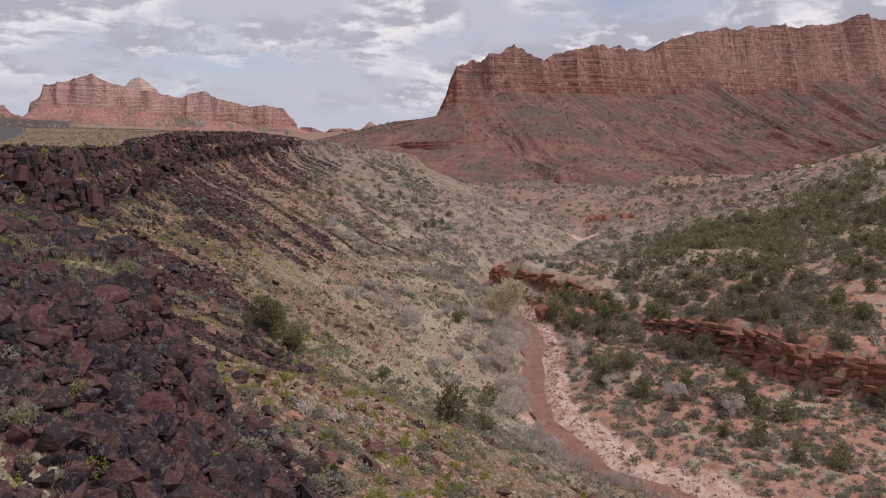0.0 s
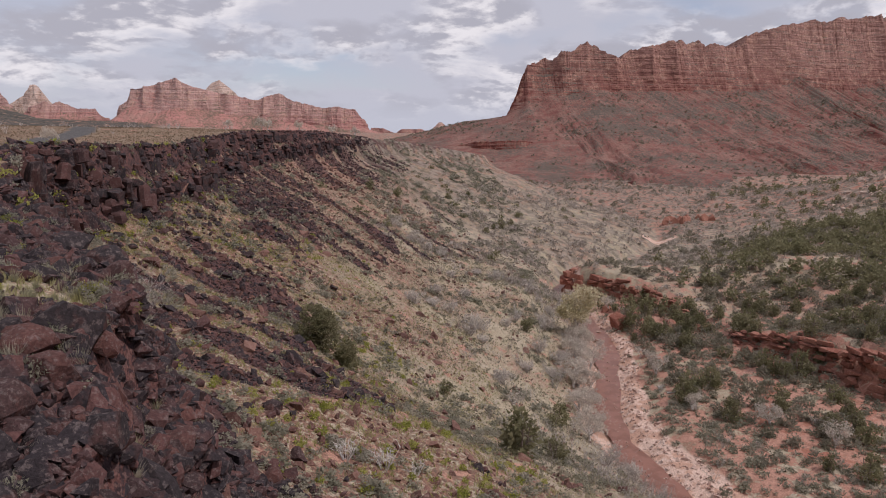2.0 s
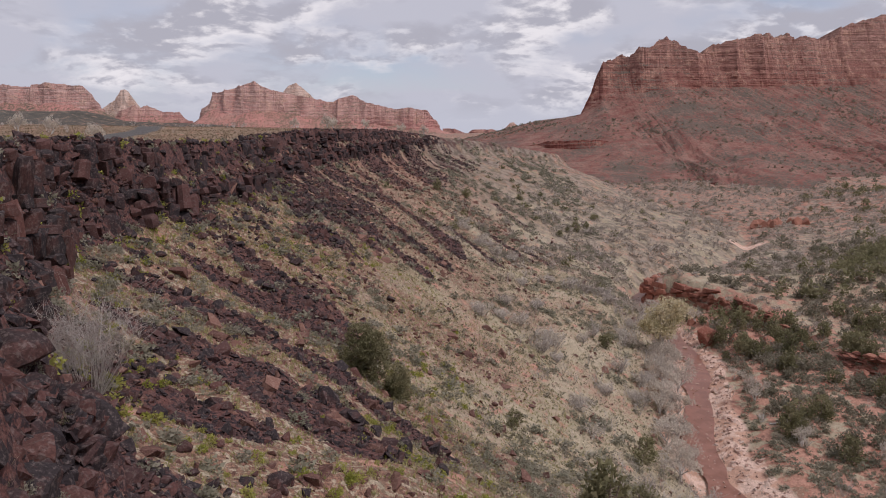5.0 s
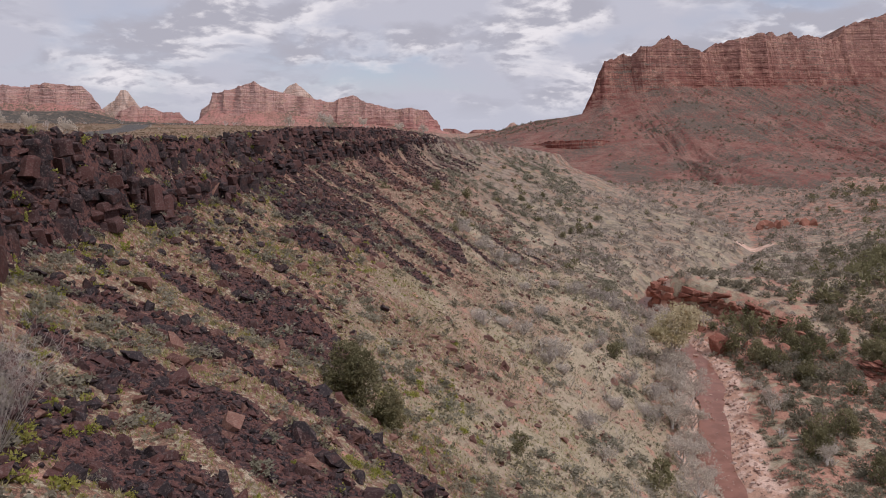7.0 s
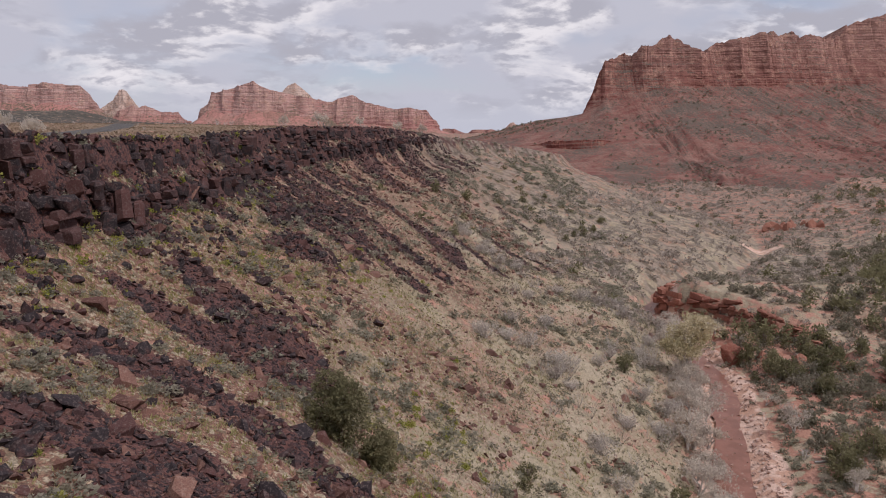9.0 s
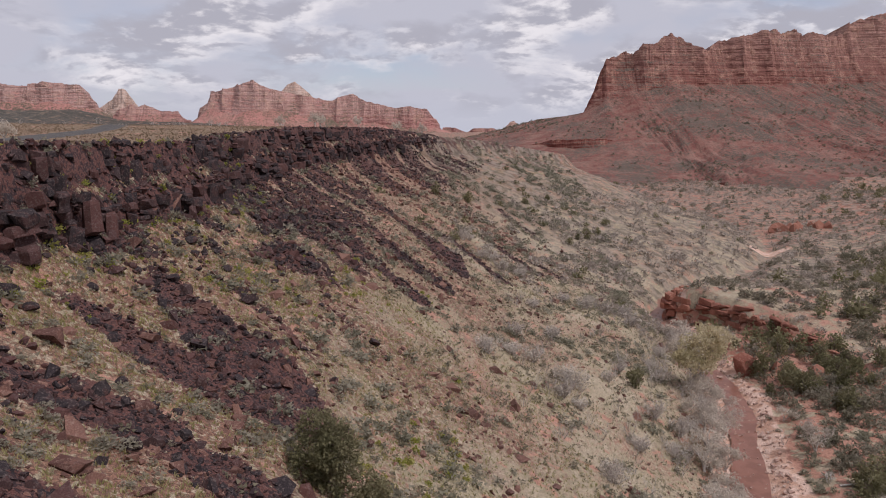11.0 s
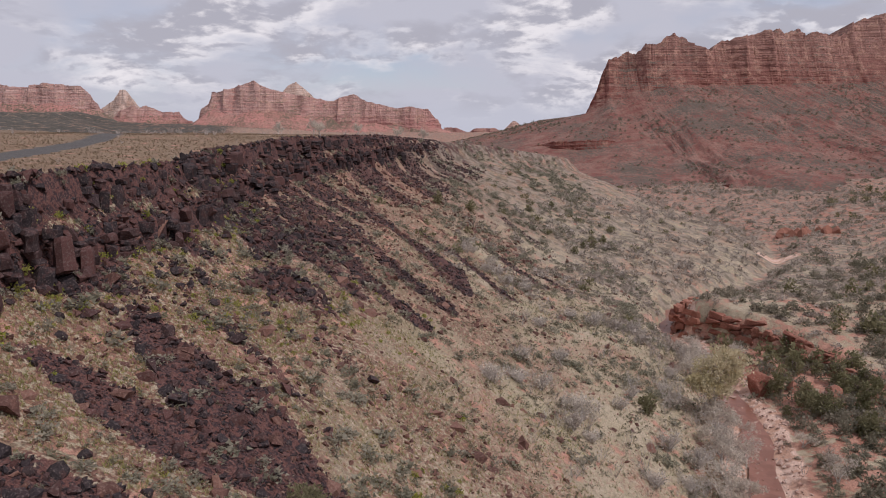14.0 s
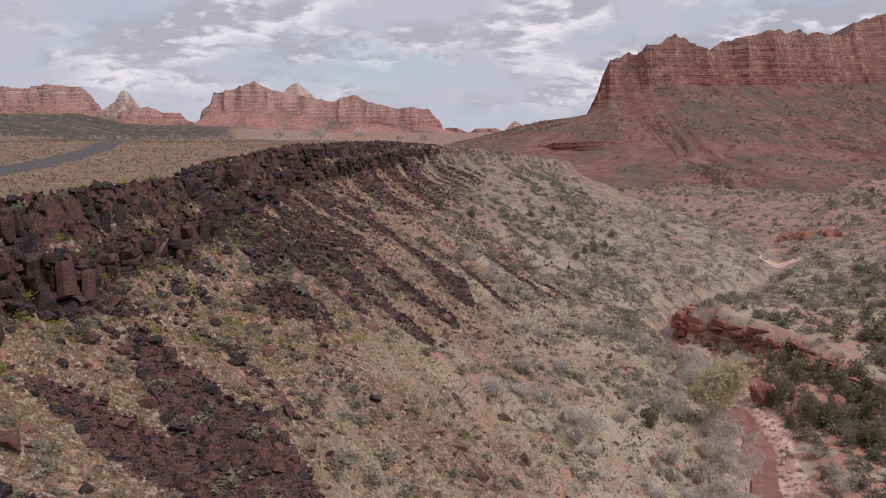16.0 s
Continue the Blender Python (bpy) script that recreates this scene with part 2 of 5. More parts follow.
def leaf_material(name, a, b, c, rough=0.8, by_object=False):
    mat, nt, sh = material(name)
    g = Graph(nt)
    col = g.mix(g.island(), a, b)
    col = g.mix(g.step(g.noise(g.pos(), 0.35, 3), 0.46, 0.56), col, c)
    if by_object:
        col = g.mix(g.math("MULTIPLY", g.each(), 0.6), col, g.mix(1.0, col, (0.6, 0.62, 0.62, 1), "MULTIPLY"))
    # thin leaves: part of the light passes through
    front, through_leaf, both = g.N.new("ShaderNodeBsdfDiffuse"), g.N.new("ShaderNodeBsdfTranslucent"), g.N.new("ShaderNodeMixShader")
    both.inputs[0].default_value = 0.42
    g.put(front.inputs["Color"], col)
    g.put(through_leaf.inputs["Color"], col)
    g.L.new(front.outputs[0], both.inputs[1])
    g.L.new(through_leaf.outputs[0], both.inputs[2])
    g.L.new(both.outputs[0], g.N["Material Output"].inputs[0])
    g.N.remove(sh)
    return mat


def bark_material(name, a, b):
    mat, nt, sh = material(name)
    g = Graph(nt)
    n = g.noise(g.scale(g.obj(), (9, 9, 1.5)), 2.0, 4)
    g.put(sh.inputs["Base Color"], g.mix(g.step(n, 0.35, 0.65), a, b))
    sh.inputs["Roughness"].default_value = 0.9
    g.bump(n, 0.6, 0.03, sh)
    return mat


MAT_BASALT = rock_material("lava_rock", (0.042, 0.034, 0.037), (0.125, 0.062, 0.056), (0.21, 0.165, 0.155))
MAT_BOULDER = rock_material("lava_boulder", (0.044, 0.036, 0.038), (0.13, 0.062, 0.053), (0.21, 0.165, 0.155), 1.0, True)
MAT_BROWN = rock_material("weathered_lava_stone", (0.12, 0.062, 0.052), (0.25, 0.135, 0.105), (0.33, 0.23, 0.19))
MAT_RED = rock_material("red_sandstone", (0.25, 0.095, 0.068), (0.36, 0.165, 0.118), (0.50, 0.32, 0.25), 0.6)
MAT_STONE = rock_material("creek_stone", (0.40, 0.25, 0.20), (0.56, 0.42, 0.35), (0.68, 0.60, 0.55), 1.5)
MAT_PALEROCK = rock_material("pale_rock", (0.42, 0.30, 0.24), (0.58, 0.45, 0.37), (0.66, 0.58, 0.50), 0.6)
MAT_GRASS = leaf_material("dry_grass", (0.54, 0.475, 0.36), (0.45, 0.405, 0.29), (0.44, 0.405, 0.26))
MAT_PALEGRASS = leaf_material("bleached_grass", (0.50, 0.45, 0.36), (0.40, 0.37, 0.27), (0.36, 0.34, 0.22))
MAT_GOLD = leaf_material("golden_grass", (0.27, 0.20, 0.135), (0.22, 0.16, 0.108), (0.19, 0.14, 0.095))
MAT_SAGE = leaf_material("sagebrush_leaves", (0.30, 0.285, 0.215), (0.235, 0.225, 0.165), (0.325, 0.30, 0.235))
MAT_LIME = leaf_material("fresh_green_leaves", (0.35, 0.36, 0.08), (0.26, 0.28, 0.065), (0.38, 0.37, 0.11))
MAT_JUNIPER = leaf_material("juniper_needles", (0.275, 0.255, 0.145), (0.195, 0.185, 0.10), (0.285, 0.26, 0.155), 0.8, True)
MAT_OLIVE = leaf_material("olive_grass", (0.39, 0.365, 0.16), (0.31, 0.295, 0.125), (0.43, 0.395, 0.20))
MAT_OAK = leaf_material("scrub_leaves", (0.245, 0.225, 0.165), (0.175, 0.165, 0.12), (0.28, 0.25, 0.195))
MAT_PUFF = leaf_material("pale_twig_haze", (0.60, 0.54, 0.47), (0.50, 0.445, 0.39), (0.64, 0.58, 0.50))
MAT_HAZE = leaf_material("budding_leaves", (0.58, 0.51, 0.32), (0.48, 0.425, 0.27), (0.62, 0.545, 0.38))
MAT_TWIG = leaf_material("bare_grey_twigs", (0.52, 0.47, 0.43), (0.41, 0.365, 0.335), (0.57, 0.525, 0.485))
MAT_BRUSH = leaf_material("far_grey_brush", (0.42, 0.365, 0.315), (0.31, 0.265, 0.225), (0.45, 0.395, 0.345))
MAT_DOTS = leaf_material("low_shrub_leaves", (0.27, 0.245, 0.175), (0.20, 0.185, 0.125), (0.30, 0.265, 0.20))
MAT_BARK = bark_material("shaggy_bark", (0.17, 0.12, 0.09), (0.29, 0.24, 0.20))
MAT_DEAD = bark_material("bleached_wood", (0.46, 0.42, 0.38), (0.58, 0.54, 0.50))

# ---- land form ----
def hashed(ix, iy, seed):
    h = (ix.astype(np.int64) * 374761393 + iy.astype(np.int64) * 668265263 + seed * 2147483647) & 0xFFFFFFFF
    h = ((h ^ (h >> 13)) * 1274126177) & 0xFFFFFFFF
    return ((h ^ (h >> 16)) & 0xFFFFFF) / float(0xFFFFFF)


def vnoise(x, y, seed=0):
    x, y = np.asarray(x, float), np.asarray(y, float)
    ix, iy = np.floor(x), np.floor(y)
    fx, fy = x - ix, y - iy
    fx, fy = fx * fx * (3 - 2 * fx), fy * fy * (3 - 2 * fy)
    a, b = hashed(ix, iy, seed), hashed(ix + 1, iy, seed)
    c, d = hashed(ix, iy + 1, seed), hashed(ix + 1, iy + 1, seed)
    return (a + (b - a) * fx) * (1 - fy) + (c + (d - c) * fx) * fy


def fbm(x, y, octaves=4, seed=0):
    total, amp, norm = 0.0, 1.0, 0.0
    for k in range(octaves):
        total, norm = total + amp * (vnoise(x * 2**k + 17.3 * k, y * 2**k - 9.1 * k, seed + k) - 0.5), norm + amp
        amp *= 0.5
    return 2 * total / norm


def smooth(v, a, b):
    t = np.clip((v - a) / (b - a), 0, 1)
    return t * t * (3 - 2 * t)


def along(x, y, line):
    """Signed distance to a polyline (positive on its right hand), the height along it and the run along it."""
    best = np.full(x.shape, 1e18)
    sd, zz, run = np.zeros(x.shape), np.zeros(x.shape), np.zeros(x.shape)
    total = 0.0
    for (ax, ay, az), (bx, by, bz) in zip(line, line[1:]):
        dx, dy = bx - ax, by - ay
        length = math.hypot(dx, dy)
        t = np.clip(((x - ax) * dx + (y - ay) * dy) / length**2, 0, 1)
        d2 = (x - ax - t * dx) ** 2 + (y - ay - t * dy) ** 2
        side = np.where((x - ax) * dy - (y - ay) * dx >= 0, 1.0, -1.0)
        near = d2 < best - 1e-9
        best = np.where(near, d2, best)
        sd = np.where(near, side * np.sqrt(d2), sd)
        zz = np.where(near, az + t * (bz - az), zz)
        run = np.where(near, total + t * length, run)
        total += length
    return sd, zz, run


# edge of the lava plateau, bed of the creek, and top edge of the sandstone ledges across it
RIM = [(-2, -400, -9), (-2, -30, -9), (-1.4, 0, -6), (-1.0, 5, -4), (-1.2, 9, -2.2), (-2.2, 12.5, -0.8), (-3.2, 15.2, -0.3), (-4.6, 20, -0.3), (-8.2, 27.5, -0.2), (-13.5, 31.5, 0.6), (-19, 40, 1.8),
       (-23.6, 52, 2.5), (-26, 62, 2.4), (-26.8, 72, 1.9), (-26.5, 85, 1.6), (-26.6, 98.7, 1.4), (-31, 130, 2.0), (-30.5, 160, 2.8), (-19, 202, 2.6), (-8, 260, 0.0),
       (14, 296, -3), (44, 330, -8.5), (56, 358, -18), (30, 410, -25), (-50, 470, -20), (-160, 540, -6), (-300, 900, -6), (-600, 1500, -8), (-900, 4900, -8)]
CREEK = [(90, -400, -38), (60, 20, -37), (41, 61, -36.6), (35.5, 68, -36.5), (32.6, 76, -36.5), (31.6, 84, -36.4), (32.2, 91.5, -36.4), (36.2, 103, -36.3), (40.8, 118.5, -36.5), (42.5, 125.5, -36.6),
         (44.5, 150, -37.4), (45.0, 172, -38.2), (50, 192, -38.4), (70, 209, -38.5), (98, 243, -38.5), (114, 285, -38.5), (112, 330, -38.5), (92, 390, -38.5), (30, 480, -38), (-120, 640, -36), (-300, 1600, -30), (-500, 4900, -25)]
LEDGE = [(150, 330, 1.0), (108, 262, 1.0), (74, 200, 2.0), (50, 180, 5.6), (46.5, 174, 6.2), (52, 163, 5.6), (59.5, 152, 4.4), (64, 136, 1.8), (66, 122, 1.5),
         (67.5, 110, 4.5), (71.5, 99, 6.0), (72.5, 92, 6.8), (73.5, 86.5, 7.0), (79, 82.5, 6.5), (83, 78, 6.0), (96, 60, 4.5), (120, 0, 3.5), (150, -400, 3)]
ROAD = [(-70, 20, 0), (-52, 70, 0), (-47, 95, 0), (-50, 112, 0), (-58, 140, 0), (-72, 176, 0), (-90, 210, 0), (-130, 250, 0), (-230, 300, 0)]
TRAIL = [(57, 73, 0), (50, 80, 0), (52, 86, 0), (56, 91, 0), (60.5, 100, 0), (66, 112, 0), (72, 118, 0)]
# rubble chutes down the slope: from x, y to x, y, half width at both ends
CHUTES_NEAR = [(-20.7, 51.4, -16.5, 55.2, 0.4, 0.7), (-16.5, 55.2, -10.8, 56.0, 0.7, 0.8), (-10.8, 56.0, -6.9, 54.0, 0.8, 0.9), (-6.9, 54.0, 0.4, 50.2, 0.9, 1.0), (-15.6, 45.8, -11.7, 46.1, 0.5, 1.1), (-11.7, 46.1, -7.9, 45.5, 1.2, 1.7),
               (-7.9, 45.5, -2.0, 41.5, 1.7, 1.3), (-13.3, 38.7, -10.2, 38.3, 0.6, 0.9), (-10.2, 38.3, -6.5, 37.8, 0.9, 0.8), (-19.2, 75.2, -14.2, 71.2, 0.6, 1.3), (-14.2, 71.2, -10.0, 68.8, 1.4, 1.8), (-10.0, 68.8, -7.6, 66.2, 1.8, 1.5),
               (-20.6, 65.7, -15.6, 64.7, 0.4, 0.7), (-15.6, 64.7, -10.2, 64.0, 0.7, 0.9)]
CHUTES_FAR = [(-21.0, 160.9, -11.1, 148.5, 0.6, 1.3), (-11.1, 148.5, -1.1, 141.0, 1.3, 2.1), (-1.1, 141.0, 1.5, 129.8, 2.1, 1.1), (-6.4, 158.4, 1.5, 151.8, 0.6, 0.9), (1.5, 151.8, 9.3, 139.4, 0.9, 0.7), (-18.3, 140.4, -7.3, 121.4, 0.5, 1.0),
              (-7.3, 121.4, -0.8, 117.8, 1.0, 1.1), (-15.7, 121.1, -8.8, 109.6, 0.5, 1.0), (-8.8, 109.6, -3.0, 106.6, 1.0, 0.9), (-19.2, 110.9, -9.0, 102.6, 0.4, 0.6), (6.7, 172.4, 17.0, 163.8, 0.7, 0.9), (12.0, 206.4, 19.5, 201.0, 0.9, 0.8), (17.4, 173.0, 22.9, 165.0, 0.5, 0.4)]
SLOPE_S = [0.0, 0.03, 0.12, 0.27, 0.36, 0.475, 0.6, 0.775, 0.88, 0.955, 0.985, 1.0]
SLOPE_Z = [0.0, 0.11, 0.215, 0.33, 0.43, 0.545, 0.665, 0.77, 0.855, 0.93, 0.985, 1.0]


def rim_gap(x, y, wob):
    """Distance outward from the broken brink of the plateau."""
    dr, zr, run = along(x, y, RIM)
    near = smooth(260 - y, 0, 120)
    return dr + (1.5 * wob + 0.8 * fbm(x / 2.2, y / 2.2, 3, 11)) * near, zr, near


def lower_step(dr, x, y):
    """Distance outward from the lower of the two cliff steps."""
    return dr + 0.8 * fbm(x / 5, y / 5, 2, 15) - 1.5 - 0.6 * smooth(y, 40, 62)


def glade(x, y):
    """The grassy patch among the rocks of the near rim."""
    return 1 - smooth(np.hypot(x + 6.2, (y - 18.5) / 1.7), 0.5, 1.9)


def land(x, y):
    """Height and surface masks of the ground."""
    x, y = np.asarray(x, float), np.asarray(y, float)
    wob = fbm(x / 9, y / 9, 4, 3)
    dr, zr, near = rim_gap(x, y, wob)
    dc, zc, _ = along(x, y, CREEK)
    dl, hl, _ = along(x, y, LEDGE)
    dc, dl = -dc, -dl
    # valley side from the rim down to the creek
    s = np.clip(dr, 0, None) / (np.clip(dr, 0, None) + np.clip(dc, 0.0, None) + 1e-6)
    p = np.interp(s, SLOPE_S, SLOPE_Z)
    zs = np.where(y > 230, zr, 0.0)
    side = zs + (zc - zs) * p + (0.9 * wob + 0.25 * fbm(x / 2.5, y / 2.5, 3, 13)) * smooth(s, 0.02, 0.2) * smooth(1 - s, 0.03, 0.2)
    side = side - 2.0 * smooth(110 - y, 0, 15) * smooth(s, 0.6, 0.85) * (1 - smooth(s, 0.95, 1.0))
    drop = 0.7 * smooth(dr, 0.0, 0.45) + 0.3 * smooth(lower_step(dr, x, y), 0.0, 0.5)
    drop = drop * near + smooth(dr, 0.0, 6.0) * (1 - near)
    side = side - 2.6 * (1 - smooth(y, 22, 46)) * (1 - smooth(dr, 10, 34))
    side = np.minimum(zr, 4) * (1 - drop) + np.minimum(side, zr) * drop
    back = np.clip(-dr, 0, None)
    fore = 1 - smooth(y, 24, 40)
    plateau = zr + 0.6 * fbm(x / 25, y / 25, 3, 5) * smooth(back, 1, 20) + 0.006 * np.clip(back - 10, 0, 200) + fore * (2.6 * smooth(back, 0, 8) + 0.5 * fbm(x / 3, y / 3, 3, 6))
    plateau = plateau + (1.5 + 17 * smooth(-x - 0.5 * y, -30, 60)) * smooth(y, 250, 780)
    z = np.where(dr > 0, side, plateau)
    # across the creek: gravel bar, flat, ledges, juniper hillside
    d = np.clip(-dc, 0, None)
    wl = dl + 1.6 * fbm(x / 7, y / 7, 3, 21)
    flat = zc + 0.5 * smooth(d, 1.8, 4) + 1.1 * smooth(d, 5, 9) + 0.02 * np.clip(d, 0, 60) + 0.5 * wob * smooth(d, 3, 10)
    steps = (smooth(wl, 0.0, 0.5) + smooth(wl, 1.2, 1.7) + smooth(wl, 2.8, 3.2)) / 3
    rise = np.clip(wl - 12, 0, None)
    hill = 0.03 * np.clip(wl, 0, 60) + (0.15 + 0.13 * smooth(x, 150, 230)) * np.clip(rise - 8, 0, 160) * (1 - 0.95 * smooth(y, 300, 410)) + (2.5 * fbm(x / 35, y / 35, 4, 31)) * smooth(rise, 0, 40)
    right = flat + hl * steps + hill
    z = np.where(dc > 0, z, right)
    # creek channel
    bedw = np.abs(dc)
    wet = 1 - smooth(bedw + 0.8 * fbm(x / 6, y / 6, 2, 63) + 6.0 * smooth(y, 178, 190), 2.4, 3.8)
    z = z * (1 - wet) + (zc - 0.2) * wet
    far = smooth(y, 420, 900)
    z = z + far * (14 * fbm(x / 160, y / 160, 4, 41) + 4)
    masks = {}
    chute, core = np.zeros(x.shape), np.zeros(x.shape)
    for ax, ay, bx, by, wa, wb in CHUTES_NEAR + CHUTES_FAR:
        t = ((x - ax) * (bx - ax) + (y - ay) * (by - ay)) / ((bx - ax) ** 2 + (by - ay) ** 2)
        q = np.clip(t, 0, 1)
        gap = np.hypot(x - ax - q * (bx - ax), y - ay - q * (by - ay)) - (1.55 + 0.3 * (ay < 100)) * (wa + (wb - wa) * q)
        core = np.maximum(core, smooth(-gap - 0.5 * wob, 0.2, 1.1))
        fray = 0.35 + 0.35 * (ay < 100)
        chute = np.maximum(chute, 1 - smooth(gap + fray * (wob + fbm(x / 1.6, y / 1.6, 3, 55) + 0.9 * fbm(x / 3.5, y / 3.5, 2, 56)), -0.5, 0.8))
    thin = smooth(fbm((y + 0.6 * x) / 3.0, (x - 0.6 * y) / 30, 4, 51), 0.25, 0.6) * smooth(s, 0.02, 0.06) * (1 - smooth(s, 0.3, 0.5)) * 0.6
    face = np.maximum(1 - smooth(np.abs(dr - 0.25), 0.5, 1.1), 1 - smooth(np.abs(lower_step(dr, x, y) - 0.25), 0.5, 1.1))
    under = np.maximum((1 - smooth(dr, 3, 11)) * smooth(fbm(x / 4, y / 4, 3, 58), 0.0, 0.4), smooth(y, 66, 92) * (1 - smooth(dr, 10, 26)) * smooth(fbm((y + 0.6 * x) / 4, (x - 0.6 * y) / 12, 4, 59), -0.35, 0.2)) * 0.85
    masks["rubble"] = np.where(dc > 0, np.where(dr > 0, np.maximum(np.maximum(chute, thin), np.maximum(face, under)), face), 0) * (1 - smooth(y, 280, 380))
    bedm = np.where(dc < 0, bedw * (0.72 + 0.28 * smooth(y, 88, 108)), bedw) + 12 * smooth(y, 176, 188)
    masks["bed"] = 1 - smooth(bedm + 1.2 * fbm(x / 5, y / 5, 3, 61), 3.6, 5.6)
    masks["bed"] = np.maximum(masks["bed"], 0.9 * (1 - smooth(np.hypot((x - 104) / 9, (y - 255) / 5) + 0.4 * wob, 0.6, 1.1)))
    masks["redness"] = np.where(dc > 0, 0.2 + 0.5 * smooth(s, 0.9, 0.97) * (1 - smooth(y, 160, 190)), 0.56 + 0.2 * smooth(wob, 0, 0.3) - 0.3 * smooth(dl, 0, 6) * smooth(y, 115, 150) * (1 - smooth(y, 230, 290))) + 0.2 * far + 0.22 * smooth(y, 250, 330)
    masks["rubble"] = np.clip(masks["rubble"] + np.where(dr < 0, fore * smooth(fbm(x / 3.5, y / 3.5, 3, 57), -0.6, -0.1) * 0.9 * (1 - glade(x, y)), 0), 0, 1)
    lane = np.abs(along(x, y, ROAD)[0])
    masks["road"] = np.where(dr < -6, 1 - smooth(lane, 2.3, 3.0), 0)
    masks["bush"] = np.where(dr < 0, smooth(back + 0.3 * (y - 150), 90, 200), 0) * (1 - masks["road"])
    masks["core"] = core
    masks["green"] = np.where(dr > 0, (0.35 + 0.65 * smooth(y, 38, 54)) * (0.3 + 0.7 * smooth(0.55 - s, 0.0, 0.3)) * smooth(fbm(x / 7, y / 7, 3, 81) + 0.35 * smooth(0.4 - s, 0, 0.2), -0.25, 0.25), 0)
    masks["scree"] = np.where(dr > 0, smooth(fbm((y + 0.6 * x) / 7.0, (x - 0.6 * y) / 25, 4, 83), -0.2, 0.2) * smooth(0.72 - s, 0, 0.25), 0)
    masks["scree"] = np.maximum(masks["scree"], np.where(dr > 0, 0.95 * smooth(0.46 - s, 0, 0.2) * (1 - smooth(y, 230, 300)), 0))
    masks["scrub"] = np.where(dc > 0, np.where(dr > 0, smooth(y + 60 * s, 190, 260) * 0.85, smooth(back, 90, 220)), 0.85 * smooth(y, 165, 215)) + 0.0 * x
    trail = np.minimum(along(x, y, TRAIL)[0] ** 2, 1e6)
    masks["redness"] = masks["redness"] + 0.8 * (1 - smooth(trail, 0.4, 1.4))
    masks["gold"] = np.where(dr < 0, (1 - fore) * (1 - smooth(back, 120, 260)), 0)
    return z, masks


def spread(marks):
    """Grid lines from (start, stop, step) stretches, the step easing from one mark to the next."""
    out = [marks[0][0]]
    for (a, sa), (b, sb) in zip(marks, marks[1:]):
        v = out[-1]
        while v < b - 1e-6:
            t = (v - a) / (b - a)
            v += sa + (sb - sa) * t
            out.append(min(v, b))
    return np.array(out)


def grid_mesh(name, xs, ys, zs, attrs=None):
    nx, ny = len(xs), len(ys)
    X, Y = np.meshgrid(xs, ys)
    verts = np.stack([X, Y, zs], -1).reshape(-1, 3)
    idx = np.arange(nx * ny).reshape(ny, nx)
    quads = np.stack([idx[:-1, :-1], idx[:-1, 1:], idx[1:, 1:], idx[1:, :-1]], -1).reshape(-1, 4)
    return quad_mesh(name, verts, quads, attrs)


def quad_mesh(name, verts, faces, attrs=None, smooth_faces=True):
    me = bpy.data.meshes.new(name)
    k = faces.shape[1]
    me.vertices.add(len(verts))
    me.vertices.foreach_set("co", np.ascontiguousarray(verts, np.float32).ravel())
    me.loops.add(faces.size)
    me.loops.foreach_set("vertex_index", np.ascontiguousarray(faces, np.int32).ravel())
    me.polygons.add(len(faces))
    me.polygons.foreach_set("loop_start", np.arange(0, faces.size, k, dtype=np.int32))
    me.polygons.foreach_set("use_smooth", np.full(len(faces), smooth_faces))
    for key, v in (attrs or {}).items():
        a = me.attributes.new(key, "FLOAT", "POINT")
        a.data.foreach_set("value", np.ascontiguousarray(v, np.float32).ravel())
    me.update(calc_edges=True)
    return me


def part(name, me, mat, parent=None, label=""):
    ob = new(name, me)
    if mat is not None and not me.materials:
        me.materials.append(mat)
    if parent is not None:
        ob.parent = parent
    if label:
        tagged(ob, label)
    return ob


# ---- ground ----
GX = spread([(-4800, 400), (-900, 60), (-200, 8), (-60, 1.4), (-32, 0.6), (12, 0.7), (60, 0.95), (120, 1.9), (260, 6), (900, 40), (4800, 400)])
GY = spread([(-400, 40), (-20, 1.8), (4, 0.5), (45, 0.55), (110, 0.9), (210, 1.9), (420, 5), (1200, 25), (4900, 300)])
GXX, GYY = np.meshgrid(GX, GY)
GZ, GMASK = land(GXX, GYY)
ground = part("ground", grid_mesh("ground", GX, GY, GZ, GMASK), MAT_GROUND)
tagged(ground, "dry canyon slopes of tan grass, red soil and dark lava rubble", "ground", kind="structure")

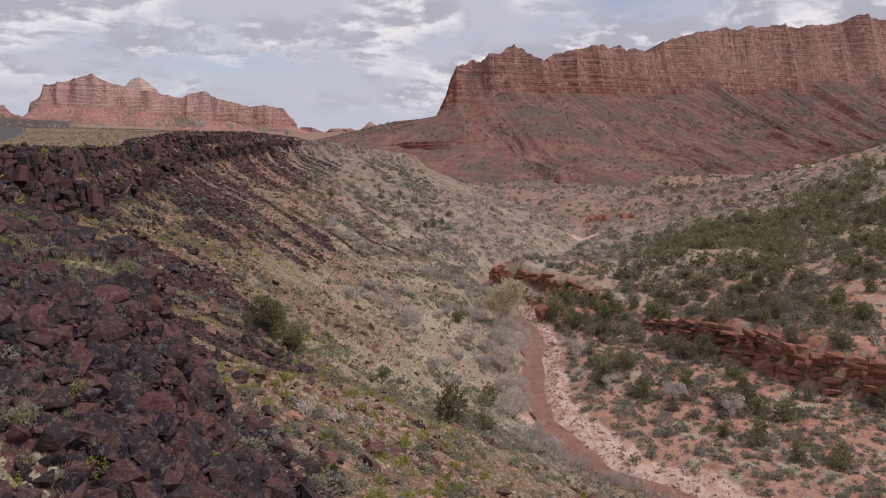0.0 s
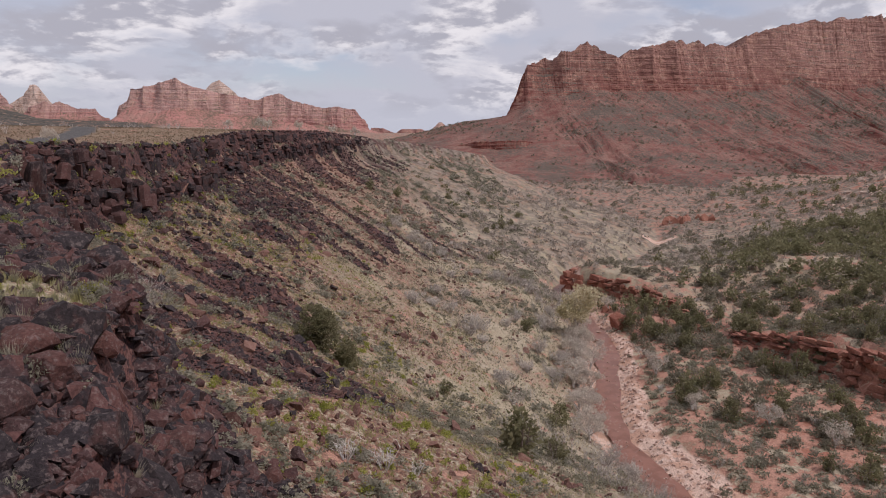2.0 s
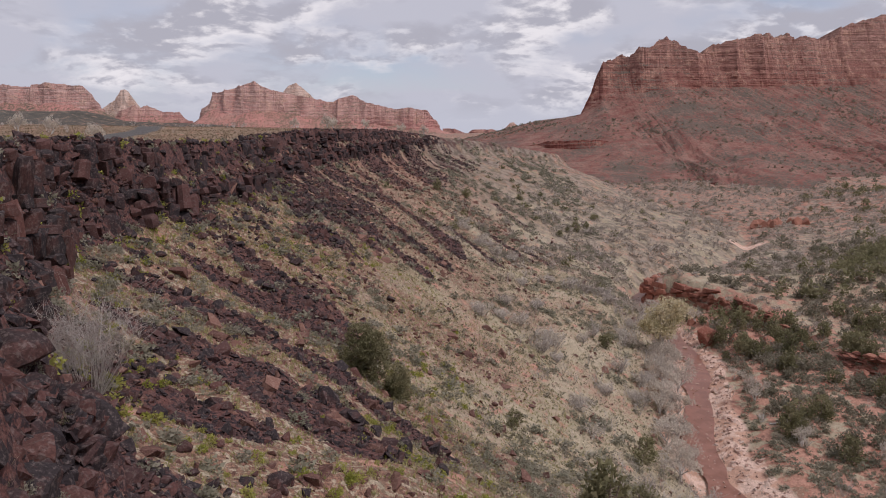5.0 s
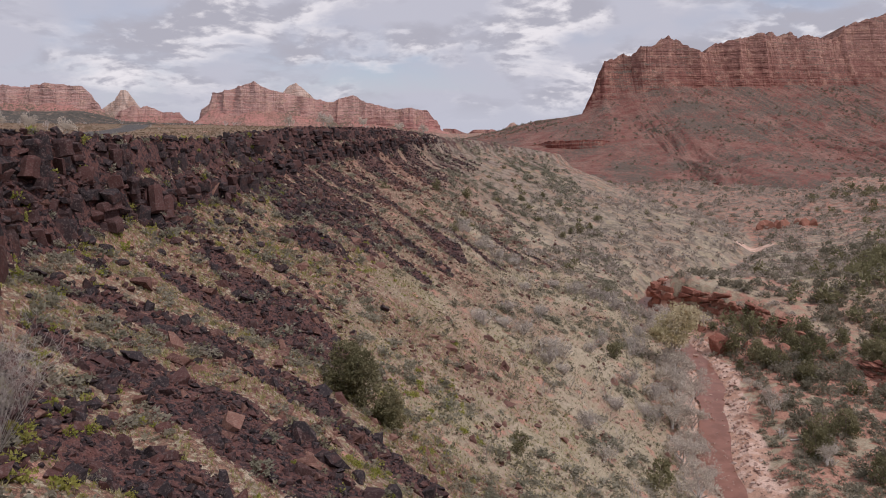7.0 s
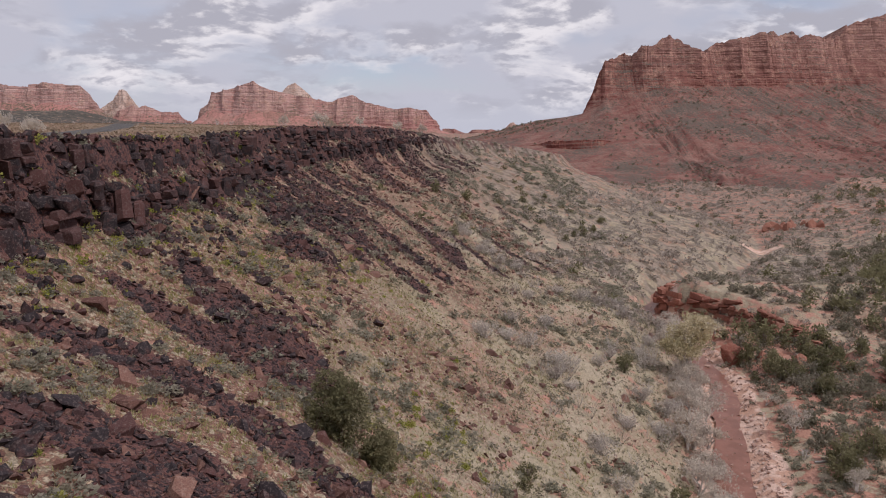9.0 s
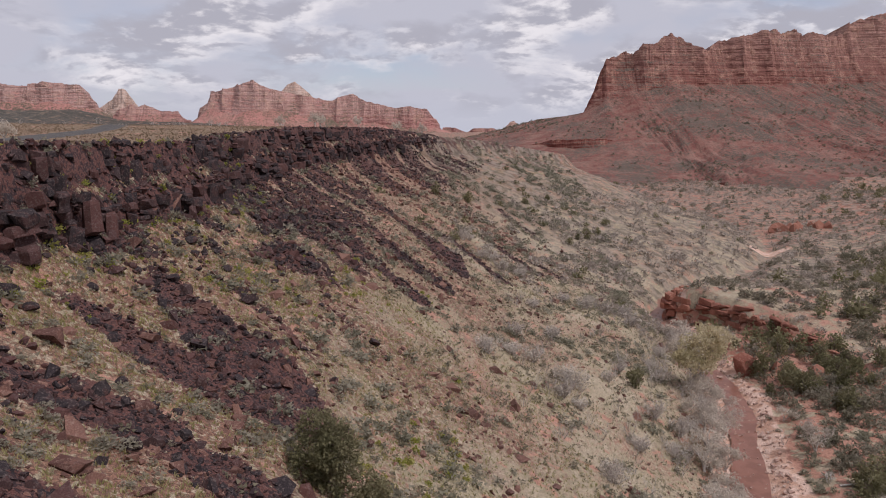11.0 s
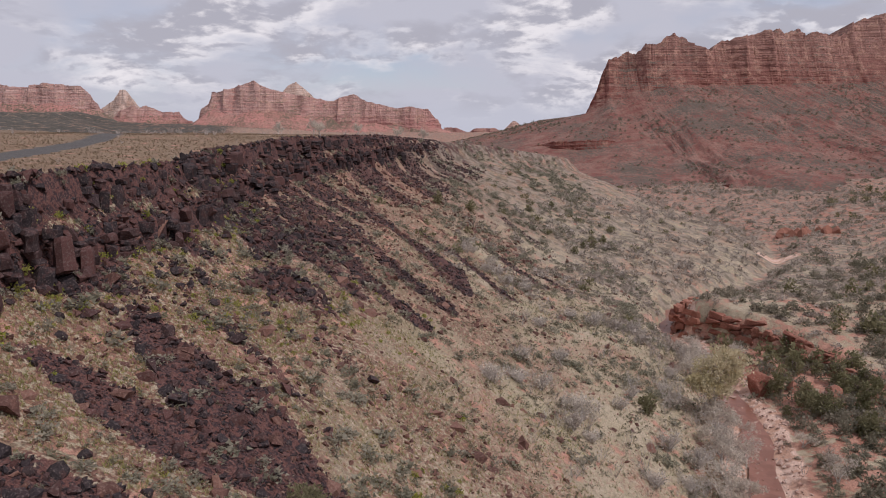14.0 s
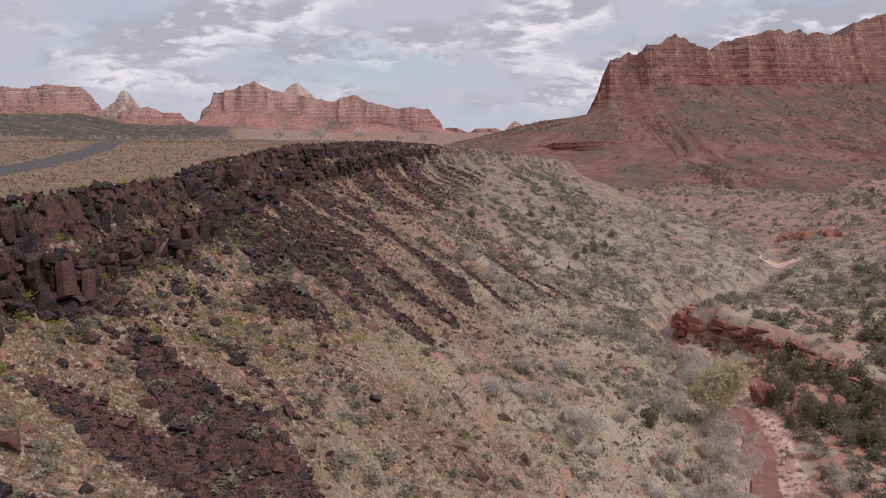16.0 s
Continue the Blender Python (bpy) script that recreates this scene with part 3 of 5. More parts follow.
# water lies in the bed as a narrow winding strip
def ribbon(line, half, lift, count):
    pts = np.array([Vector(p) for p in line])
    seg = np.r_[0, np.cumsum(np.hypot(*np.diff(pts[:, :2], axis=0).T))]
    u = np.linspace(0, seg[-1], count)
    c = np.stack([np.interp(u, seg, pts[:, k]) for k in range(3)], 1)
    for _ in range(30):
        c[1:-1] = 0.25 * c[:-2] + 0.5 * c[1:-1] + 0.25 * c[2:]
    tang = np.gradient(c, axis=0)
    nrm = np.stack([tang[:, 1], -tang[:, 0], 0 * u], 1)
    nrm /= np.linalg.norm(nrm, axis=1)[:, None]
    w = half * (1 + 0.6 * fbm(u / 8, 0 * u, 3, 71))
    off = 1.2 * fbm(u / 14, 0 * u + 5, 3, 72)
    verts = np.concatenate([c + nrm * (off + q * w)[:, None] + [0, 0, lift] for q in (-1, -0.3, 0.3, 1)])
    k = np.arange(count - 1)
    faces = np.concatenate([np.stack([a * count + k, (a + 1) * count + k, (a + 1) * count + k + 1, a * count + k + 1], 1) for a in range(3)])
    return quad_mesh("creek_water", verts, faces)


creek = part("creek_water", ribbon(CREEK[1:14], 1.7, 0.16, 420), MAT_WATER)
tagged(creek, "shallow red-brown silty creek on its gravel bed", "creek", kind="structure")

# ---- far cliffs ----
def mesa(name, line, foot, run, mat, rough, seed, nu=420, nc=60, ns=50, back=120.0, ragged=1.0, label=""):
    """A cliffed table mountain. line: x, y, height of the brink and of the cliff's foot; foot: ground height; run: how far the scree reaches
    out; rough: size of the buttresses in metres; nc, ns: rows up the cliff and down the scree; ragged: how broken the crest is."""
    pts = np.array([tuple(p) for p in line], float)
    seg = np.r_[0, np.cumsum(np.hypot(*np.diff(pts[:, :2], axis=0).T))]
    u = np.linspace(0, seg[-1], nu)
    c = np.stack([np.interp(u, seg, pts[:, k]) for k in range(4)], 1)
    plan = c.copy()
    for _ in range(40):
        plan[1:-1] = 0.25 * plan[:-2] + 0.5 * plan[1:-1] + 0.25 * plan[2:]
    tang = np.gradient(plan[:, :2], axis=0)
    for _ in range(60):
        tang[1:-1] = 0.25 * tang[:-2] + 0.5 * tang[1:-1] + 0.25 * tang[2:]
    nrm = np.stack([tang[:, 1], -tang[:, 0]], 1)
    nrm /= np.linalg.norm(nrm, axis=1)[:, None]
    tall = c[:, 2] - c[:, 3]
    full = np.clip(tall / (1.5 * rough), 0, 1)
    # crest broken into towers and notches, foot of the cliff climbing and falling with the scree fans
    crest = 0.16 * fbm(u / (0.9 * rough), 0 * u, 4, seed + 5) + 0.10 * (np.round(3 * vnoise(u / (0.5 * rough), 0 * u, seed + 6)) - 1.5) + 0.10 * fbm(u / (0.18 * rough), 0 * u + 3, 3, seed + 7)
    top = c[:, 2] + rough * ragged * full * crest
    fan = fbm(u / (2.2 * rough), 0 * u + 7, 3, seed + 8)
    base = c[:, 3] + 0.22 * tall * fan + 0.05 * tall * fbm(u / (0.5 * rough), 0 * u + 2, 3, seed + 4)
    V, U = np.meshgrid(np.linspace(0, 1, nc), u, indexing="ij")
    Z = base + (top - base) * V
    # bedded walls: ledges set back one above the other, cut by joints and alcoves
    level = Z + 0.5 * rough * fbm(U / (9 * rough), 0 * U, 2, seed + 3) + 0.03 * rough * fbm(U / (0.6 * rough), 0 * U, 3, seed + 13)

    def treads(height):
        k = level / height
        return (np.floor(k) + smooth(k - np.floor(k), 0.62, 1.0)) * height - level + Z

    out = 0.36 * (top - 0.45 * treads(0.52 * rough) - 0.55 * treads(0.15 * rough))
    but = 1 - np.abs(fbm(U / (2.8 * rough), Z / (16 * rough), 2, seed))
    crack = np.abs(fbm(U / (0.5 * rough), Z / (7 * rough), 3, seed + 9))
    chips = fbm(U / (0.22 * rough), Z / (0.12 * rough), 3, seed + 11)
    face = rough * full * (2.6 * (but - 0.82) - 0.8 * (0.10 - crack).clip(0, 1) * smooth(V, 0.3, 0.8) + 0.04 * chips)
    face = face - face[:1] * (1 - V) ** 2
    out = out + face
    cliff_rows = np.stack([plan[:, 0] + nrm[:, 0] * out, plan[:, 1] + nrm[:, 1] * out, Z], -1)
    # scree: a hollow slope with spurs and gullies running down it, hummocks about its toe
    O, US = np.meshgrid(np.linspace(0, 1, ns) ** 1.35, u, indexing="ij")
    fall = 1 - (1 - O) ** 2.1
    zs = base + (foot - base) * fall
    far_out = out[0] + run * O
    mid = np.sin(np.pi * np.clip(O * 1.1, 0, 1)) ** 0.7
    bent = US + 0.5 * rough * fbm(US / (2 * rough), O * 6, 3, seed + 25) + 0.8 * rough * O * fbm(US / (6 * rough), 0 * US, 2, seed + 24)
    spur = 0.22 - np.abs(fbm(bent / (3.0 * rough) + 5.5, O * 1.1, 4, seed + 21))
    zs = zs + mid * (base - foot) * (0.28 * np.maximum(spur, -0.10) + 0.10 * fbm(bent / (0.7 * rough), O * 9, 4, seed + 22)) * (0.4 + 0.6 * O)
    zs = zs + mid * smooth(O, 0.25, 0.6) * rough * 0.3 * fbm(US / (2.5 * rough), far_out / (2.0 * rough), 4, seed + 27)
    scree_rows = np.stack([plan[:, 0] + nrm[:, 0] * far_out, plan[:, 1] + nrm[:, 1] * far_out, zs], -1)
    cap = np.stack([plan[:, 0] - nrm[:, 0] * back, plan[:, 1] - nrm[:, 1] * back, top - 0.3 * back * full], -1)
    rear = np.stack([plan[:, 0] - nrm[:, 0] * back * 2, plan[:, 1] - nrm[:, 1] * back * 2, 0 * u + foot], -1)
    whole = tagged(new(name), label, "mesa")
    for piece, rows in (("scree_slope", scree_rows[::-1]), ("cliff_face", cliff_rows), ("summit", np.stack([cliff_rows[-1], cap, rear]))):
        idx = np.arange(len(rows) * nu).reshape(len(rows), nu)
        q = np.stack([idx[:-1, :-1], idx[:-1, 1:], idx[1:, 1:], idx[1:, :-1]], -1).reshape(-1, 4)
        part(piece, quad_mesh(piece, rows.reshape(-1, 3), q, None, False), mat, whole)
    return scree_rows


SCREE = mesa("sandstone_mesa", [(58, 1000, -15.9, -15.9), (70, 930, -2.8, -2.8), (90, 880, 11.3, 11.3), (117, 830, 14.8, 14.8), (132, 800, 18.2, 17), (134, 794, 32.7, 19.3), (145, 791, 54.3, 26.6), (153, 790, 74.4, 35),
                        (174, 791, 80.5, 40.6), (221, 790, 99.2, 46.7), (240, 793, 89, 45.1), (257, 797, 84.8, 44.2), (304, 811, 100.7, 48.1), (344, 823, 107, 50.1), (436, 852, 107.1, 54), (440, 854, 118.6, 55.4),
                        (490, 868, 137.4, 60.6), (616, 892, 152.4, 62.2), (683, 900, 155.6, 78), (744, 910, 165.7, 80.9), (764, 914, 177.3, 81.8), (816, 922, 172.1, 86), (1300, 1000, 180, 90)],
     -44, 420, MAT_MESA, 16.0, 100, 1100, 120, 120, label="red layered sandstone mesa with steep scree slopes")
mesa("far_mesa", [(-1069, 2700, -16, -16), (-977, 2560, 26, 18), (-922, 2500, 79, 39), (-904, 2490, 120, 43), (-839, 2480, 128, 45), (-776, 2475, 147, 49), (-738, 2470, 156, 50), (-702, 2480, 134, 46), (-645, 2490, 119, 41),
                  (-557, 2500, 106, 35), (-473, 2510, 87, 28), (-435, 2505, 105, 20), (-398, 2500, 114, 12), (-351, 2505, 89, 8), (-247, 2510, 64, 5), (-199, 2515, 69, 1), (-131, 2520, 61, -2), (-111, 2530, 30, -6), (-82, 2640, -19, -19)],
     -40, 230, MAT_FAR_HAZED, 26.0, 200, 520, 56, 30, 100.0, 0.5, "pink sandstone mesa with a ragged crest")
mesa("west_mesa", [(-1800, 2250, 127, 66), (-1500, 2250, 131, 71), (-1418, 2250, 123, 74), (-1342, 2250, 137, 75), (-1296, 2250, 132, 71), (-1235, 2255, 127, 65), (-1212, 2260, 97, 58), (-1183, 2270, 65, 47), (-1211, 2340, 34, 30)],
     -30, 200, MAT_FAR_HAZED, 22.0, 230, 400, 50, 24, 80.0, 0.6, "broken red sandstone mesa above a dark juniper bench")
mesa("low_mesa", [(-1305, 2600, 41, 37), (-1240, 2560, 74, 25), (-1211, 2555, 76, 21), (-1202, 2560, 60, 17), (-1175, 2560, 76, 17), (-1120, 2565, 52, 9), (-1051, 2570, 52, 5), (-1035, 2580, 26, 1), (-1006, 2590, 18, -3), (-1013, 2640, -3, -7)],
     -30, 130, MAT_FAR_HAZED, 18.0, 260, 260, 40, 24, 50.0, 0.6, "low pink sandstone mesa below a pale butte")
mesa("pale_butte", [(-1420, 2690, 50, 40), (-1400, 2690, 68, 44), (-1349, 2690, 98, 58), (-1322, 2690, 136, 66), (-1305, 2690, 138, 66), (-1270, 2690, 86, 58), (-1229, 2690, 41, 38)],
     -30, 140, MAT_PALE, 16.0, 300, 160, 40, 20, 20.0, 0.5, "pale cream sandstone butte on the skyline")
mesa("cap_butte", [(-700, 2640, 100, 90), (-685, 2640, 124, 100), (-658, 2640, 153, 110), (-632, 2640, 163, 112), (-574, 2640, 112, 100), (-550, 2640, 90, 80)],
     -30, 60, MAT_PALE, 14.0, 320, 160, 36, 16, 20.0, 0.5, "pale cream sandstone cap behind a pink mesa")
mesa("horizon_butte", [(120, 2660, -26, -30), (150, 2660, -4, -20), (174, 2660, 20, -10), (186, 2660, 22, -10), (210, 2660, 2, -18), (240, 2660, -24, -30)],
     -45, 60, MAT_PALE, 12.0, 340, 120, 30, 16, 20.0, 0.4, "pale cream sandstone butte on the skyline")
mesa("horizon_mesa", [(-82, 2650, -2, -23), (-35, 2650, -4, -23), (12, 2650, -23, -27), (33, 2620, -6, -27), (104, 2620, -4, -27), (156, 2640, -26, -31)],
     -45, 60, MAT_FAR_HAZED, 12.0, 360, 160, 30, 16, 30.0, 0.5, "distant dusky mesa on the skyline")
mesa("fluted_band", [(40, 720, -20, -20), (62, 675, -14, -18), (78, 655, -9, -19), (118, 640, -7, -18), (150, 643, -10, -19), (172, 650, -17, -19), (200, 680, -22, -22)], -44, 60, MAT_MESA, 7.0, 420, 260, 40, 30, 60.0, 0.7, "low fluted red sandstone cliff under the scree")

# ---- rocks and plants: small shapes, laid out over the land ----
RNG = np.random.default_rng(7)


def hull_rock(seed, points=13, stretch=(1, 1, 1), chop=0.75):
    """An angular boulder: the hull of points near a squarish ball."""
    rnd = random.Random(seed)
    bm = bmesh.new()
    for _ in range(points):
        v = Vector((rnd.gauss(0, 1), rnd.gauss(0, 1), rnd.gauss(0, 1))).normalized()
        v = Vector([max(-chop, min(chop, c)) * s for c, s in zip(v, stretch)]) * rnd.uniform(0.55, 0.72)
        bm.verts.new(v)
    res = bmesh.ops.convex_hull(bm, input=bm.verts)
    bmesh.ops.delete(bm, geom=[e for e in res["geom_interior"] if isinstance(e, bmesh.types.BMVert)], context="VERTS")
    bmesh.ops.triangulate(bm, faces=bm.faces)
    bm.verts.index_update()
    out = (np.array([tuple(v.co) for v in bm.verts]), np.array([[v.index for v in f.verts] for f in bm.faces]))
    bm.free()
    return out


def worn_rock(seed, stretch=(1, 1, 1), cuts=10, level=2):
    """A boulder split along flat joints: a ball cut back by planes, its faces slightly pitted."""
    rnd = random.Random(seed)
    bm = bmesh.new()
    bmesh.ops.create_icosphere(bm, subdivisions=level, radius=0.62)
    planes = [(Vector((rnd.gauss(0, 1), rnd.gauss(0, 1), rnd.gauss(0, 0.8))).normalized(), rnd.uniform(0.26, 0.46)) for _ in range(cuts)]
    for v in bm.verts:
        for n, d in planes:
            over = v.co.dot(n) - d
            if over > 0:
                v.co -= n * over
        v.co += Vector((rnd.gauss(0, 0.012), rnd.gauss(0, 0.012), rnd.gauss(0, 0.012)))
        v.co = Vector([a * b for a, b in zip(v.co, stretch)])
    bm.verts.index_update()
    out = (np.array([tuple(v.co) for v in bm.verts]), np.array([[v.index for v in f.verts] for f in bm.faces]))
    bm.free()
    return out


def join(pieces):
    verts, tris, n = [], [], 0
    for v, t in pieces:
        verts.append(v)
        tris.append(t + n)
        n += len(v)
    return np.concatenate(verts), np.concatenate(tris)


def spike(a, b, w):
    """A thin three-sided needle from a to b."""
    a, b = np.array(a, float), np.array(b, float)
    d = (b - a) / (np.linalg.norm(b - a) + 1e-9)
    u = np.cross(d, (0.31, 0.77, 0.55))
    u /= np.linalg.norm(u) + 1e-9
    v = np.cross(d, u)
    ring = [a + w * (math.cos(q) * u + math.sin(q) * v) for q in (0, 2.094, 4.189)]
    return np.array([*ring, b]), np.array([[0, 1, 3], [1, 2, 3], [2, 0, 3]])


def limb(a, b, wa, wb, sides=5):
    a, b = np.array(a, float), np.array(b, float)
    d = (b - a) / (np.linalg.norm(b - a) + 1e-9)
    u = np.cross(d, (0.31, 0.77, 0.55))
    u /= np.linalg.norm(u) + 1e-9
    v = np.cross(d, u)
    q = np.arange(sides) * 2 * math.pi / sides
    circle = np.cos(q)[:, None] * u + np.sin(q)[:, None] * v
    verts = np.concatenate([a + wa * circle, b + wb * circle])
    k = np.arange(sides)
    j = (k + 1) % sides
    return verts, np.concatenate([np.stack([k, j, j + sides], 1), np.stack([k, j + sides, k + sides], 1)])


def leafy(seed, clumps, leaf, lobes, flat=1.0, per=6):
    """Leaf sprays: small tilted triangles gathered in clumps through the lobes (x, y, z, radius)."""
    rnd = np.random.default_rng(seed)
    lob = np.array(lobes, float)
    w = lob[:, 3] ** 2
    pick = rnd.choice(len(lob), clumps, p=w / w.sum())
    d = rnd.normal(size=(clumps, 3))
    d /= np.linalg.norm(d, axis=1)[:, None]
    r = lob[pick, 3] * rnd.uniform(0.45, 1.0, clumps) ** 0.5 * rnd.uniform(0.8, 1.12, clumps)
    c = lob[pick, :3] + d * r[:, None] * (1, 1, flat)
    n = clumps * per
    cc = np.repeat(c, per, 0) + rnd.normal(size=(n, 3)) * leaf * 0.55
    out = np.repeat(d, per, 0) + rnd.normal(size=(n, 3)) * 0.7 + (0, 0, 0.35)
    out /= np.linalg.norm(out, axis=1)[:, None]
    t = np.cross(out, rnd.normal(size=(n, 3)))
    t /= np.linalg.norm(t, axis=1)[:, None] + 1e-9
    size = leaf * rnd.uniform(0.6, 1.4, n)[:, None]
    v = np.stack([cc - t * size * 0.42, cc + t * size * 0.42, cc + out * size], 1).reshape(-1, 3)
    return v, np.arange(3 * n).reshape(-1, 3)


def tuft(seed, blades=6, spread_out=0.5, wide=0.07):
    rnd = random.Random(seed)
    got = []
    for _ in range(blades):
        q, h, l = rnd.uniform(0, 6.283), rnd.uniform(0.6, 1.1), rnd.uniform(0.15, spread_out)
        base = np.array([0.18 * math.cos(q + 1), 0.18 * math.sin(q + 1), -0.05])
        tip = np.array([l * math.cos(q), l * math.sin(q), h])
        side = np.array([-math.sin(q), math.cos(q), 0]) * wide
        got.append((np.array([base - side, base + side, tip]), np.array([[0, 1, 2]])))
    return join(got)


def twiggy(seed, stems=9, height=1.0, fan=0.55, forks=3, w=0.012):
    """A leafless bush: stems fork twice into needles."""
    rnd = random.Random(seed)
    got = []
    for _ in range(stems):
        q, l = rnd.uniform(0, 6.283), rnd.uniform(0.2, 1.0) * fan
        top = np.array([l * math.cos(q), l * math.sin(q), height * rnd.uniform(0.55, 0.85)])
        foot = 0.08 * np.array([math.cos(q), math.sin(q), -0.6])
        got.append(spike(foot, top, w))
        for _ in range(forks):
            t = rnd.uniform(0.35, 0.9)
            a = foot + (top - foot) * t
            b = a + np.array([rnd.gauss(0, 0.16), rnd.gauss(0, 0.16), rnd.uniform(0.12, 0.32)]) * height
            got.append(spike(a, b, w * 0.7))
            for _ in range(2):
                c = a + (b - a) * rnd.uniform(0.4, 0.9)
                got.append(spike(c, c + np.array([rnd.gauss(0, 0.11), rnd.gauss(0, 0.11), rnd.uniform(0.03, 0.2)]) * height, w * 0.55))
    return join(got)


def turns(n, tilt=0.2, rnd=RNG):
    """Random turns: any heading, and a lean of about tilt radians."""
    yaw = rnd.uniform(0, 2 * math.pi, n)
    ax, ay = rnd.normal(0, tilt, n), rnd.normal(0, tilt, n)
    c, s, o, i = np.cos, np.sin, np.zeros(n), np.ones(n)
    rz = np.stack([c(yaw), -s(yaw), o, s(yaw), c(yaw), o, o, o, i], 1).reshape(-1, 3, 3)
    rx = np.stack([i, o, o, o, c(ax), -s(ax), o, s(ax), c(ax)], 1).reshape(-1, 3, 3)
    ry = np.stack([c(ay), o, s(ay), o, i, o, -s(ay), o, c(ay)], 1).reshape(-1, 3, 3)
    return rx @ ry @ rz


def strew(name, protos, pos, rot, scale, mat, label, category):
    """One object of countless small things."""
    pick = RNG.integers(0, len(protos), len(pos))
    if np.ndim(scale) == 1:
        scale = np.repeat(scale[:, None], 3, 1)
    verts, tris, n = [], [], 0
    for k, (v, t) in enumerate(protos):
        idx = np.nonzero(pick == k)[0]
        if not len(idx):
            continue
        w = np.einsum("nij,nvj->nvi", rot[idx], v[None] * scale[idx][:, None, :]) + pos[idx][:, None, :]
        verts.append(w.reshape(-1, 3))
        tris.append((t[None] + (np.arange(len(idx)) * len(v))[:, None, None] + n).reshape(-1, 3))
        n += len(idx) * len(v)
    ob = part(name, quad_mesh(name, np.concatenate(verts), np.concatenate(tris), None, False), mat)
    return tagged(ob, label, category, kind="stuff")


def sow(n, x0, x1, y0, y1, keep, near=0.0):
    """Places on the land, thinned by keep(x, y, z, masks, noise 0..1); near > 0 draws them towards the low-y end."""
    x = RNG.uniform(x0, x1, n)
    y = y0 + (y1 - y0) * RNG.uniform(0, 1, n) ** (1 + near)
    z, m = land(x, y)
    ok = RNG.uniform(0, 1, n) < keep(x, y, z, m)
    return np.stack([x, y, z], 1)[ok]


ZONE = []


def zone(x, y):
    """Share of the way from rim to creek (negative on the plateau, over 1 across the creek) and distance past the ledges."""
    if ZONE and ZONE[0] is x and ZONE[1] is y:
        return ZONE[2]
    dr, _, _ = along(x, y, RIM)
    dc, _, _ = along(x, y, CREEK)
    dl, _, _ = along(x, y, LEDGE)
    s = np.where(dr < 0, dr / 50, np.clip(dr, 0, None) / (np.clip(dr, 0, None) + np.clip(-dc, 0, None) + 1e-6))
    ZONE[:] = [x, y, (np.where(dc > 0, 1 + dc / 50, s), -dl, dr, dc)]
    return ZONE[2]


def flat_twigs(vt):
    """The far kind of a leafless bush: one sliver a twig."""
    v, t = vt
    q = v.reshape(-1, 4, 3)
    return q[:, [0, 1, 3]].reshape(-1, 3), np.arange(3 * len(q)).reshape(-1, 3)


PEBBLES = [hull_rock(20 + k, 8, (1.15, 1.0, 0.75)) for k in range(8)]
ROCKS = [hull_rock(k, 12, (1.15, 1.0, 0.75)) for k in range(10)]
TUFTS = [tuft(k) for k in range(6)]
LOBES = [(0, 0, 0.22, 0.45), (0.22, 0.1, 0.2, 0.3), (-0.2, 0.12, 0.18, 0.32)]
BUSHES = [leafy(60 + k, 16, 0.24, LOBES, 0.7, 4) for k in range(6)]
LOW_BUSHES = [leafy(66 + k, 11, 0.27, LOBES, 0.7, 4) for k in range(5)]
FINE_BUSHES = [leafy(74 + k, 110, 0.075, LOBES, 0.75, 4) for k in range(4)]
NEAR_BUSHES = [leafy(70 + k, 40, 0.15, LOBES, 0.7, 4) for k in range(4)]
BARE = [twiggy(80 + k, 8, 1.0, 0.55, 2) for k in range(5)]
FAR_BARE = [flat_twigs(twiggy(90 + k, 8, 1.0, 0.6, 2, 0.03)) for k in range(5)]

# rubble chutes and the broken slope under the rim
p1 = sow(165000, -32, 30, 14, 125, lambda x, y, z, m: (zone(x, y)[2] > -1.5 * smooth(y, 30, 36)) * smooth(m["rubble"] + 0.5 * (vnoise(x / 1.7, y / 1.7, 3) - 0.5), 0.35, 0.7) * (0.5 + 0.4 * m["core"]), 0.5)
sz = np.clip(RNG.lognormal(-1.45, 0.6, len(p1)) * (0.8 + p1[:, 1] / 200), 0.12, 1.3) * (1 - 0.5 * land(p1[:, 0], p1[:, 1])[1]["core"])
strew("lava_rubble", ROCKS[:2] + PEBBLES, p1 + np.c_[0 * sz, 0 * sz, 0.12 * sz], turns(len(p1), 0.5), sz, MAT_BASALT, "dark purple-brown lava rubble in chutes down the slope", "rubble")
p2 = sow(42000, -42, 30, 115, 260, lambda x, y, z, m: smooth(m["rubble"], 0.3, 0.7) * 0.7)
strew("distant_lava_rubble", PEBBLES, p2, turns(len(p2), 0.5), RNG.uniform(0.3, 0.85, len(p2)), MAT_BASALT, "dark lava rubble streaks further along the slope", "rubble")
p3 = sow(34000, -32, 42, 8, 200, lambda x, y, z, m: (1 - m["bed"]) * (0.10 + 0.7 * m["scree"] * smooth(vnoise(x / 5, y / 5, 95), 0.3, 0.6)) * (zone(x, y)[0] < 1) * (zone(x, y)[0] > 0.02), 0.6)
strew("scattered_stones", PEBBLES, p3, turns(len(p3), 0.4), np.clip(RNG.lognormal(-1.5, 0.6, len(p3)), 0.1, 1.1) * (1 + p3[:, 1] / 200), MAT_BROWN, "loose brown lava stones scattered among dry grass", "stones")

